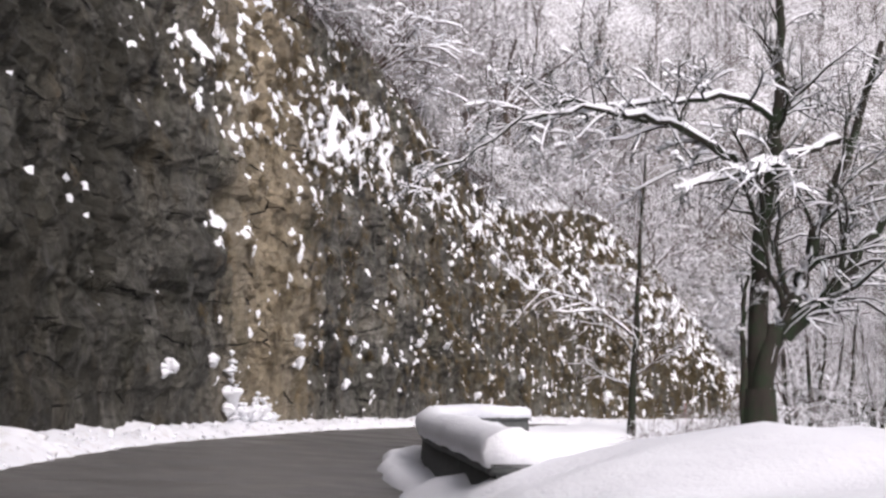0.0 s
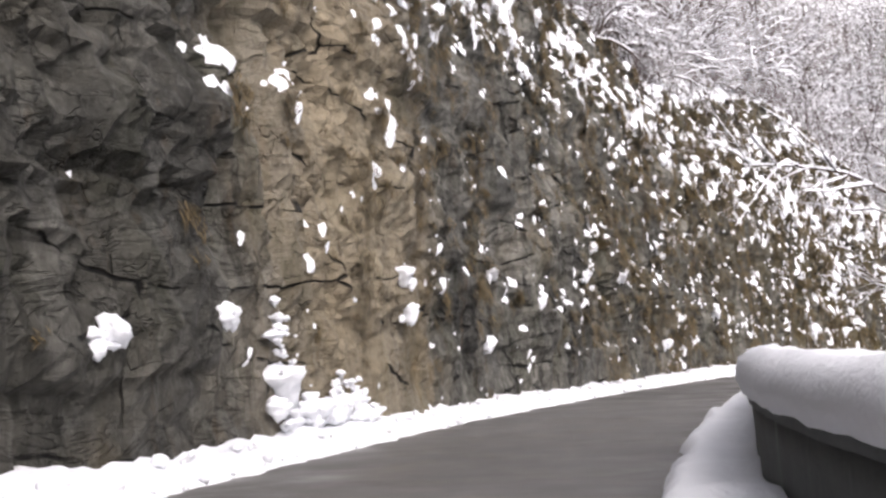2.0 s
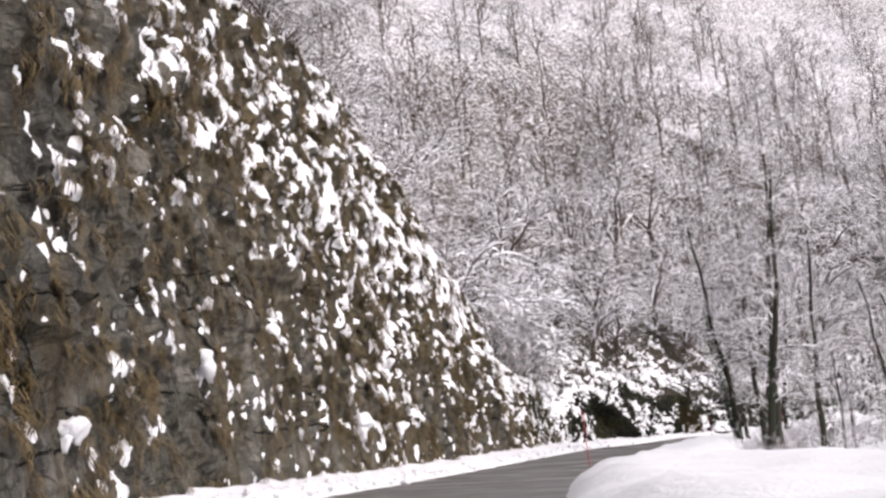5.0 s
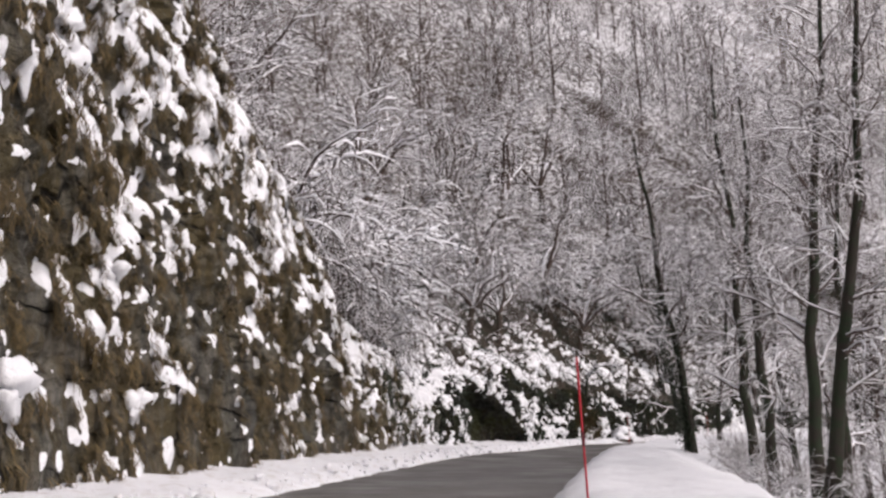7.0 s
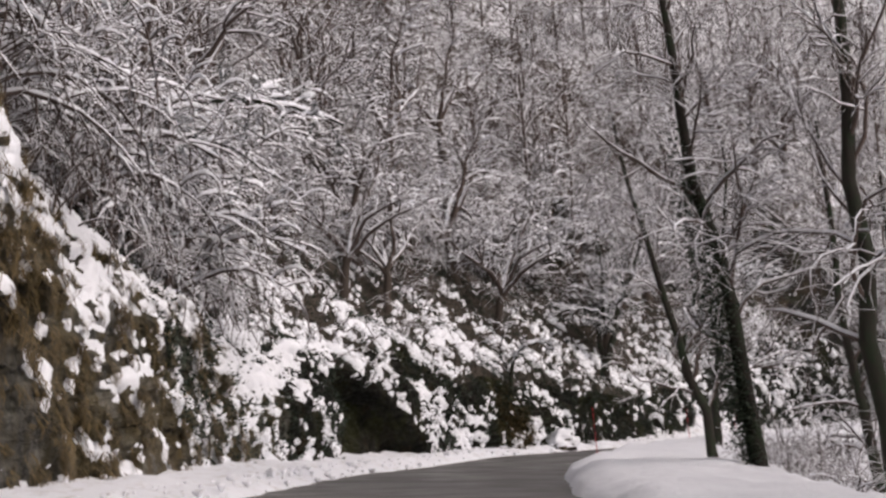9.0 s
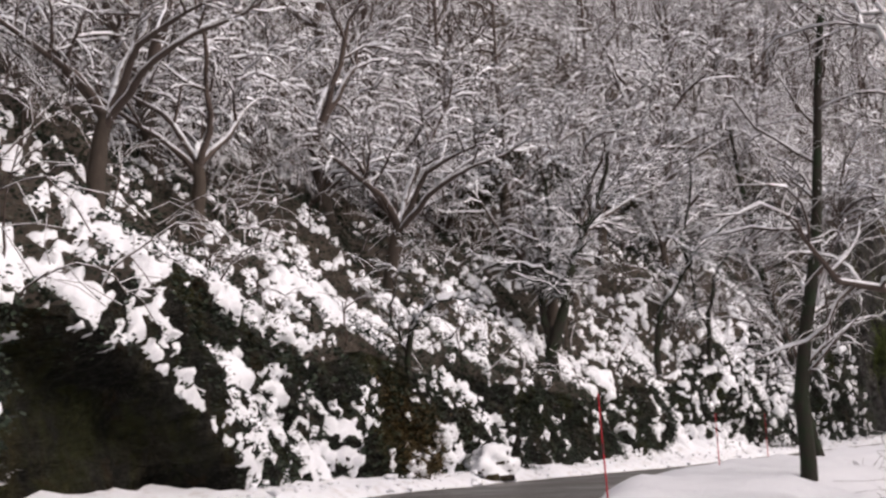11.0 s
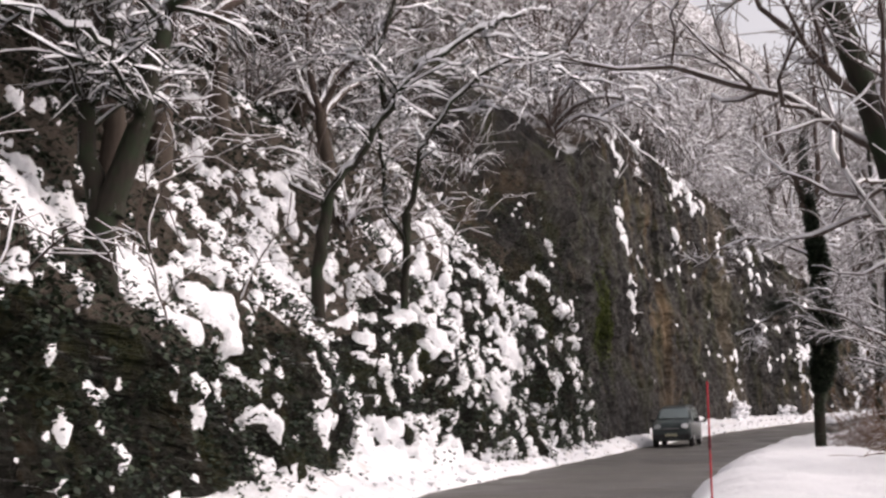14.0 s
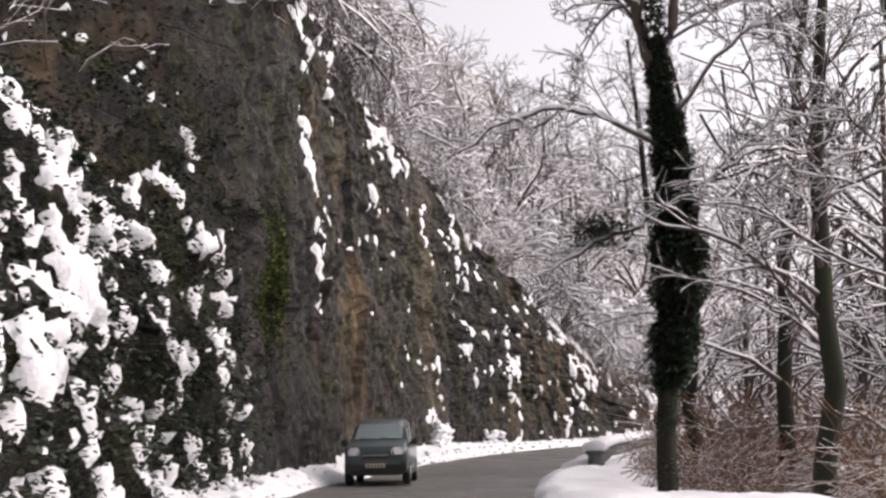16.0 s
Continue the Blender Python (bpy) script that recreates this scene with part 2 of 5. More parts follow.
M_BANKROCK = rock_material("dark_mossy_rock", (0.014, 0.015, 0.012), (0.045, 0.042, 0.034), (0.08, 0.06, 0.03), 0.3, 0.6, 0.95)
M_HILL = hill_material()
M_BANKSLOPE = hill_material("littered_slope", 0.88)
M_BARK = bark_material("wet_bark", (0.035, 0.027, 0.022), (0.1, 0.08, 0.065), 0.45)
M_TWIG = bark_material("snowy_twigs", (0.06, 0.045, 0.04), (0.13, 0.1, 0.085), 0.2)
M_MOSSBARK = bark_material("mossy_bark", (0.014, 0.012, 0.01), (0.045, 0.038, 0.031), 0.5, (0.022, 0.034, 0.018))
M_IVY = leaf_material("ivy_leaves", (0.014, 0.024, 0.017), (0.05, 0.066, 0.042), 5)
M_HOLLY = leaf_material("dark_evergreen_leaves", (0.016, 0.016, 0.009), (0.06, 0.052, 0.028), 5)
M_MOSS = leaf_material("green_moss", (0.05, 0.07, 0.015), (0.13, 0.16, 0.045), 5)
M_BROWNMOSS = leaf_material("brown_moss", (0.035, 0.026, 0.012), (0.11, 0.075, 0.03), 5)
M_GRASS = leaf_material("dead_hanging_grass", (0.04, 0.031, 0.015), (0.18, 0.125, 0.052), 5)
M_ROAD = asphalt_material()
M_STONE = stone_material()
M_DRY = bark_material("dry_brown_stems", (0.09, 0.05, 0.03), (0.2, 0.115, 0.07), 0.75)


# ---- plan: the line of the drive, and what lies left and right of it ----
LINE = [(0.3, -60), (0.2, -30), (0, 0), (-0.5, 11.6), (-1.7, 23.1), (-2, 35.6), (-0.2, 49.2), (1, 56.1), (6.15, 74.3), (13.6, 91.6),
        (19.8, 104.6), (27.1, 117.7), (36, 131.6), (45.6, 146.3), (51.4, 154.5), (58.3, 162.4), (67.3, 169.4), (76.7, 175.1), (82.1, 177.7),
        (95, 183), (110, 188.6), (121, 191.7), (135, 195), (150, 197.5), (165, 198), (180, 196), (200, 190), (222, 179), (245, 163)]


def smooth_line(pts, n=24):
    p = np.array(pts, float)
    p = np.vstack([2 * p[0] - p[1], p, 2 * p[-1] - p[-2]])
    out = []
    for i in range(1, len(p) - 2):
        p0, p1, p2, p3 = p[i - 1:i + 3]
        for u in np.linspace(0, 1, n, endpoint=False):
            out.append(0.5 * (2 * p1 + (p2 - p0) * u + (2 * p0 - 5 * p1 + 4 * p2 - p3) * u**2 + (3 * p1 - p0 - 3 * p2 + p3) * u**3))
    out.append(p[-2])
    return np.array(out)


WAY = smooth_line(LINE)
RUN = np.r_[0, np.cumsum(np.hypot(*np.diff(WAY, axis=0).T))]
RUN -= RUN[np.argmin(np.hypot(*WAY.T))]
TANGENT = np.gradient(WAY, RUN, axis=0)
for _ in range(12):
    TANGENT[1:-1] = (TANGENT[:-2] + TANGENT[1:-1] + TANGENT[2:]) / 3
TANGENT /= np.hypot(*TANGENT.T)[:, None]


def at(s, o=0.0):
    """The place s metres along the drive and o metres to its left."""
    x, y = np.interp(s, RUN, WAY[:, 0]), np.interp(s, RUN, WAY[:, 1])
    tx, ty = np.interp(s, RUN, TANGENT[:, 0]), np.interp(s, RUN, TANGENT[:, 1])
    return x - ty * o, y + tx * o


def heading(s):
    return math.degrees(math.atan2(-np.interp(s, RUN, TANGENT[:, 0]), np.interp(s, RUN, TANGENT[:, 1])))


def table(*rows):
    a = np.array(rows, float)
    return lambda s: np.interp(s, a[:, 0], a[:, 1])


road_z = table((-60, 0), (60, -0.08), (95, -0.05), (110, -0.28), (125, -0.38), (160, -0.36), (175, -0.44), (185, -0.3), (195, -0.42), (207, -0.6), (235, -0.6), (260, -0.3), (340, 0.5))
bank = table((-60, 0.02), (30, 0.04), (60, 0.06), (165, 0.06), (190, 0.02), (340, 0.02))
left_edge = table((-60, 5.4), (60, 5.2), (110, 5.6), (150, 5.6), (180, 5.0), (205, 4.5), (225, 4.3), (340, 4.3))
right_edge = table((-60, -1.25), (100, -1.0), (160, -1.0), (200, -1.3), (340, -1.4))
foot = table((-60, 7.5), (35, 6.7), (63, 6.3), (80, 6.6), (91, 7.3), (104, 8.3), (124, 8.6), (140, 8.4), (158, 8.6), (166, 8.8), (175, 7.6), (188, 6.4), (202, 5.6), (215, 5.5),
             (226, 5.4), (237, 5.3), (247, 5.1), (249, 6.2), (256, 7.0), (275, 7.2), (284, 6.2), (300, 6.0), (340, 7))
wall_h = table((-60, 20), (30, 20), (70, 20), (80, 18), (86, 16.8), (92, 15.8), (98, 15.8), (105, 17.3), (112, 18.4), (120, 18.8), (126, 17.3), (131, 15.4), (136, 13.4), (142, 11.0), (148, 8.8), (153, 6.4), (158, 5.6), (164, 4.5), (170, 4.4), (176, 5.0), (184, 4.6), (190, 3.4), (196, 2.9), (205, 3.0), (215, 4.0), (224, 6.0),
               (232, 8.0), (236.5, 9.5), (238.5, 12.5), (241, 13.5), (248, 16), (252, 17.5), (259, 18.3), (264, 17), (268, 16.2), (277, 15.6), (283, 12.8), (292, 10.2), (300, 6.8), (306, 4.6), (340, 4))
wall_back = table((-60, 2), (60, 1.9), (90, 1.5), (125, 1.8), (138, 1.7), (150, 1.7), (165, 1.4), (180, 0.9), (205, 1.2), (224, 2.6), (236, 2.4), (239, 1.0), (247, 1.0), (252, 1.3), (284, 1.5), (300, 1.8), (340, 3))
crest = table((-60, 57), (200, 57), (250, 60), (285, 56), (340, 48))  # height of the slope 60 m from the drive
rough_rock = table((-60, 1.0), (30, 1.0), (100, 0.9), (165, 0.7), (175, 0.75), (234, 0.75), (239, 0.72), (262, 0.75), (340, 0.9))


def ground_z(s, o):
    return road_z(s) + bank(s) * o


def mesh_np(name, verts, faces, smooth=True):
    """A mesh from arrays of corners and of faces (all with equally many corners)."""
    m = bpy.data.meshes.new(name)
    v, f = np.asarray(verts, np.float32), np.asarray(faces, np.int32)
    m.vertices.add(len(v))
    m.vertices.foreach_set("co", v.ravel())
    m.loops.add(f.size)
    m.loops.foreach_set("vertex_index", f.ravel())
    m.polygons.add(len(f))
    m.polygons.foreach_set("loop_start", np.arange(0, f.size, f.shape[1], dtype=np.int32))
    m.polygons.foreach_set("use_smooth", np.full(len(f), smooth))
    m.update(calc_edges=True)
    return m


def grid_faces(rows, cols):
    i = np.arange(rows * cols).reshape(rows, cols)
    return np.stack([i[:-1, :-1], i[1:, :-1], i[1:, 1:], i[:-1, 1:]], -1).reshape(-1, 4)


def thing(name, label, category, group="", kind="", mesh=None, mat=None):
    ob = new(name, mesh)
    if mesh and mat:
        mesh.materials.append(mat)
    return tagged(ob, label, category, group, kind)


def part(name, mesh, mat, parent, label=""):
    """One mesh under a thing. A bmesh is turned into a mesh."""
    if isinstance(mesh, bmesh.types.BMesh):
        m = bpy.data.meshes.new(name)
        mesh.to_mesh(m)
        mesh.free()
        mesh = m
    if mat and not mesh.materials:
        mesh.materials.append(mat)
    ob = new(name, mesh)
    ob.parent = parent
    return tagged(ob, label)


def fract(x, y, z, octaves=5, h=0.9):
    return noise.fractal(Vector((x, y, z)), h, 2.1, octaves)


# ---- the rock wall and the wooded hill above it, left of the road ----
S_LEFT = np.r_[np.arange(-58, 10, 1.2), np.arange(10, 300, 0.25), np.arange(300, 345, 1.2)]
FACE_ROWS = 104
HILL_STEPS = np.r_[np.linspace(0.5, 9, 16), np.geomspace(10, 110, 26)]


crack_rng = random.Random(21)
CRACKS = sorted((crack_rng.uniform(-50, 335), crack_rng.uniform(0.2, 0.75)) for _ in range(120))
CRACK_S = [q for q, _ in CRACKS]


BEDS = (1.35, 2.75, 4.15, 6.2, 8.6, 11.4)  # heights at which one bed of rock ends and the next juts out
hollow_roof = table((172.0, 0.0), (173.5, 3.3), (175.5, 4.3), (178, 3.0), (180.6, 0.0))  # a dark hollow under the bank


def hollow(s, z):
    """How far inside the hollow a place of the bank is, 0 to 1."""
    return max(0.0, min(1.0, (hollow_roof(s) - z) / 0.5))


def left_surface():
    face = np.zeros((len(S_LEFT), FACE_ROWS, 3))
    hill = np.zeros((len(S_LEFT), len(HILL_STEPS) + 1, 3))
    for i, s in enumerate(S_LEFT):
        f0, h, b, a, r = foot(s), wall_h(s), wall_back(s), crest(s), rough_rock(s)
        if 168 < s < 236:
            h *= 1 + 0.42 * noise.noise(Vector((s * 0.21, 4.4, 0))) * min(1, (s - 168) / 4, (236 - s) / 4)
        z0 = ground_z(s, f0) - 0.4
        for j in range(FACE_ROWS):
            u = j / (FACE_ROWS - 1)
            z = z0 + u * (h + 0.4)
            o = f0 + b * (0.35 * u + 0.65 * u**3)
            warp = 0.5 * noise.noise(Vector((s * 0.25, z * 0.25, 2)))
            big = fract(s * 0.06, z * 0.08, 3.1, 3) * 0.9
            slab = noise.cell_vector(Vector((s * 0.27 + warp, z * 0.03 + s * 0.01, 1.5)))[0] - 0.5
            bed = noise.cell_vector(Vector((s * 0.55 + warp, z * 0.34 + s * 0.02 + warp, 4.5)))[0] - 0.5
            block = noise.cell_vector(Vector((s * 1.1 + warp, z * 1.3 + s * 0.05, 7.5)))[1] - 0.5
            fine = fract(s * 0.5, z * 0.55, 9.7, 6, 0.6)
            crevice = 0.0
            for q, deep in CRACKS[max(0, np.searchsorted(CRACK_S, s - 2)):np.searchsorted(CRACK_S, s + 2)]:
                crevice += deep * math.exp(-((s - q - 0.8 * noise.noise(Vector((z * 0.22, q, 3)))) / 0.3) ** 2) * (0.6 + noise.noise(Vector((z * 0.3, q, 8))))
            ledge = sum(math.exp(-((z - q - 0.012 * s - 0.35 * warp) / 0.16) ** 2) for q in (1.5, 3.9, 8.2)) * (0.5 + noise.noise(Vector((s * 0.12, 5, z * 0.05))))
            d = r * (0.7 * big + 0.6 * slab + 0.2 * bed + 0.18 * block + 0.5 * fine + 0.18 * ledge + crevice) * min(1, 0.35 + 2.5 * u)
            k = sum(z > q + 0.012 * s + 0.5 * warp for q in BEDS)
            lay = noise.cell_vector(Vector((s * 0.16 + 3.7 * k + 0.6 * warp, k + 0.5, 2.5)))
            d += r * (0.34 * (lay[0] - 0.5) - 0.05 * k) * (s < 170)
            o += d + 1.7 * hollow(s, z - z0 - 0.4)
            if 166 < s < 236:
                o -= 1.1 * max(0.0, noise.noise(Vector((s * 0.32, z * 0.4, 6.6))) - 0.08) * min(1, (s - 166) / 4, (236 - s) / 4)
            x, y = at(s, o)
            face[i, j] = x, y, z + 0.12 * r * fine
        o1 = f0 + b
        hill[i, 0] = face[i, -1]
        for j, w in enumerate(HILL_STEPS):
            ease = min(1.0, w / 4.0)
            o = o1 + w
            lump = fract(s * 0.06, w * 0.07, 5.3, 5) * min(1, w / 3) * 1.8 + (0.9 * fract(s * 0.4, w * 0.3, 8.8, 4) if 233 < s < 242 else 0)
            z = ground_z(s, f0) + h + (a - h) * w / (60 - o1) * (1 if w < 50 else 50 / w) + 0.85 * max(0, w - 50) + lump + 0.4 * fract(s * 0.5, w * 0.5, 2.2, 4) * ease
            x, y = at(s, o)
            hill[i, j + 1] = x, y, z
    return face, hill


FACE, HILL = left_surface()
split = np.searchsorted(S_LEFT, 168), np.searchsorted(S_LEFT, 236)
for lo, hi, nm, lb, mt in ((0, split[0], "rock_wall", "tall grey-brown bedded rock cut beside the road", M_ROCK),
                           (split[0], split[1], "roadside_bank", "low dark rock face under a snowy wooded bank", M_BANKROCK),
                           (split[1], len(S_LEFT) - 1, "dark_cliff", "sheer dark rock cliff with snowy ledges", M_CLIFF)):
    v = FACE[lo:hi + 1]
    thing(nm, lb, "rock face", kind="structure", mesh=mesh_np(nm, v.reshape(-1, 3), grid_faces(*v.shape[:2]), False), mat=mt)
cut = 16
thing("hillside", "steep wooded slope under patchy snow and leaf litter", "hillside", kind="structure", mesh=mesh_np("hillside", HILL[:, cut:].reshape(-1, 3), grid_faces(*HILL[:, cut:].shape[:2])), mat=M_HILL)
edge = np.searchsorted(S_LEFT, 234.5), np.searchsorted(S_LEFT, 240)
for lo, hi, mt, lb in ((0, split[0], M_HILL, "brow of the rock wall under patchy snow"), (split[0], edge[0], M_BANKSLOPE, "deep snow on the steep leafy bank"),
                       (edge[0], edge[1], M_CLIFF, "dark flank of the cliff above the bank"), (edge[1], len(S_LEFT) - 1, M_HILL, "brow of the dark cliff under patchy snow")):
    v = HILL[lo:hi + 1, :cut + 1]
    thing("slope_brow", lb, "hillside", kind="structure", mesh=mesh_np("brow", v.reshape(-1, 3), grid_faces(*v.shape[:2])), mat=mt)


def on_face(s, u):
    """The place on the rock face at s along the drive and u (0 foot, 1 top) up the face."""
    i = min(max(np.interp(s, S_LEFT, np.arange(len(S_LEFT))), 0), len(S_LEFT) - 1.001)
    j = min(max(u * (FACE_ROWS - 1), 0), FACE_ROWS - 1.001)
    a, b, c, d = int(i), int(j), i - int(i), j - int(j)
    return (FACE[a, b] * (1 - c) * (1 - d) + FACE[a + 1, b] * c * (1 - d) + FACE[a, b + 1] * (1 - c) * d + FACE[a + 1, b + 1] * c * d)


def on_hill(s, w):
    """The place on the slope, w metres behind the top of the face."""
    i = min(max(np.interp(s, S_LEFT, np.arange(len(S_LEFT))), 0), len(S_LEFT) - 1.001)
    j = min(np.interp(w, np.r_[0, HILL_STEPS], np.arange(len(HILL_STEPS) + 1)), len(HILL_STEPS) - 0.001)
    a, b, c, d = int(i), int(j), i - int(i), j - int(j)
    return (HILL[a, b] * (1 - c) * (1 - d) + HILL[a + 1, b] * c * (1 - d) + HILL[a, b + 1] * (1 - c) * d + HILL[a + 1, b + 1] * c * d)


# ---- road, ploughed snow on both sides, ground falling away to the right ----
def strip(s_list, profile):
    """A sheet along the drive; profile(s) gives (offset, height) pairs, equally many for all s."""
    rows = []
    for s in s_list:
        rows.append([(*at(s, o), z) for o, z in profile(s)])
    v = np.array(rows)
    return mesh_np("strip", v.reshape(-1, 3), grid_faces(*v.shape[:2]))


def road_profile(s):
    lo, hi = right_edge(s) - 1.2, left_edge(s) + 1.2
    return [(o, ground_z(s, o) + 0.0) for o in np.linspace(lo, hi, 14)]


thing("road", "narrow wet asphalt road with pale salt stains", "road", kind="structure", mesh=strip(np.arange(-58, 340, 1.0), road_profile), mat=M_ROAD)


heap = table((-60, 0), (44, 0), (48, 0.7), (52, 0), (203, 0), (208, 1.1), (215, 1.3), (221, 0.5), (226, 0.2), (340, 0.2))  # drifts against the foot


def left_berm(s):
    e, f0 = left_edge(s) + 0.25 * fract(s * 0.5, 1, 4, 4) + 0.1 * noise.noise(Vector((s * 2.5, 0, 0))), foot(s) + 1.3
    h = 0.38 + 0.16 * fract(s * 0.35, 3, 3, 4)
    out = []
    for k in range(13):
        u = k / 12
        o = e + (f0 - e) * u
        z = ground_z(s, o) - 0.05 + h * min(1.0, (u * 3.4)) ** 0.7 + 0.12 * fract(s * 1.3, o * 1.6, 6, 5) * min(1, u * 4) + (0.3 + heap(s)) * max(0, u - 0.35)
        out.append((o, z))
    return out


thing("snow_berm", "ploughed snow berm with grit along the rock foot", "snow bank", kind="structure", mesh=strip(np.arange(-58, 340, 0.25), left_berm), mat=M_BANK)

mound = table((-60, 0.25), (2, 0.3), (9, 1.1), (14, 1.42), (17, 1.1), (20, 0.3), (24, 0.25), (54, 0.35), (59, 0.6), (70, 0.7), (88, 0.7), (96, 0.62), (112, 0.62), (120, 0.4), (135, 0.45), (165, 0.5), (190, 0.45), (205, 0.55), (222, 0.6), (232, 0.35), (250, 0.3), (340, 0.3))
mound_w = table((-60, 1.0), (4, 2.0), (9, 6.0), (17, 6.0), (20, 1.0), (56, 1.1), (62, 4.5), (75, 6.0), (110, 5.0), (120, 3.2), (150, 3.5), (190, 4.0), (222, 4.5), (234, 2.2), (340, 2.0))


rise = table((-60, 4), (4, 4), (8, 1.5), (18, 1.5), (20, 4), (340, 4))


def right_snow(s):
    e = right_edge(s) + 0.25 * fract(s * 0.3, 8, 2, 4)
    w, m = mound_w(s), mound(s) * (1 + 0.35 * fract(s * 0.22, 1, 9, 3))
    out = [(e + 0.02, ground_z(s, e) - 0.12)]
    for k in range(1, 16):
        u = k / 15
        o = e - w * u
        out.append((o, ground_z(s, e) - 0.04 + m * min(1.0, u * rise(s)) ** 0.6 * (1 - 0.25 * u) + 0.1 * fract(s * 0.7, o * 0.8, 2, 4)))
    z = out[-1][1]
    for d, drop in ((1.5, 0.6), (4, 2.4), (8, 5.0), (14, 8.5), (24, 13), (40, 17), (60, 19)):
        out.append((e - w - d, z - drop + 0.5 * fract(s * 0.2, d * 0.2, 1, 3)))
    return out


thing("right_verge", "deep smooth snow mounds on the valley side verge", "snow bank", kind="structure", mesh=strip(np.arange(-58, 340, 0.4), right_snow), mat=M_SNOW)

# the far side of the valley, and the ground out to the horizon
def valley_sheet():
    xs, ys = np.linspace(-900, 1300, 90), np.linspace(-900, 1300, 90)
    v = []
    for y in ys:
        for x in xs:
            d = np.hypot(WAY[::12, 0] - x, WAY[::12, 1] - y)
            k = int(np.argmin(d))
            t, q = TANGENT[::12][k], np.array((x, y)) - WAY[::12][k]
            o = -(t[1] * q[0] - t[0] * q[1])
            if k in (0, len(d) - 1):
                o = -1.0
            far = max(0.0, d[k] - 95)
            z = -22 + (0.42 * far if o < 0 else 0.0)
            z = min(z, 40 + 0.05 * far) + 10 * fract(x * 0.01, y * 0.01, 4, 4) * min(1, far / 60)
            v.append((x, y, z if o < 0 else -24))
    return mesh_np("valley", np.array(v), grid_faces(90, 90)[:, ::-1])


thing("ground", "snowy valley side far across the gorge", "ground", kind="structure", mesh=valley_sheet(), mat=M_HILL)


# ---- trees ----
def smooth_pts(pts, n):
    """A smooth line through points in space."""
    p = np.array(pts, float)
    p = np.vstack([2 * p[0] - p[1], p, 2 * p[-1] - p[-2]])
    out = []
    for i in range(1, len(p) - 2):
        p0, p1, p2, p3 = p[i - 1:i + 3]
        for u in np.linspace(0, 1, n, endpoint=False):
            out.append(0.5 * (2 * p1 + (p2 - p0) * u + (2 * p0 - 5 * p1 + 4 * p2 - p3) * u**2 + (3 * p1 - p0 - 3 * p2 + p3) * u**3))
    out.append(p[-2])
    return np.array(out)


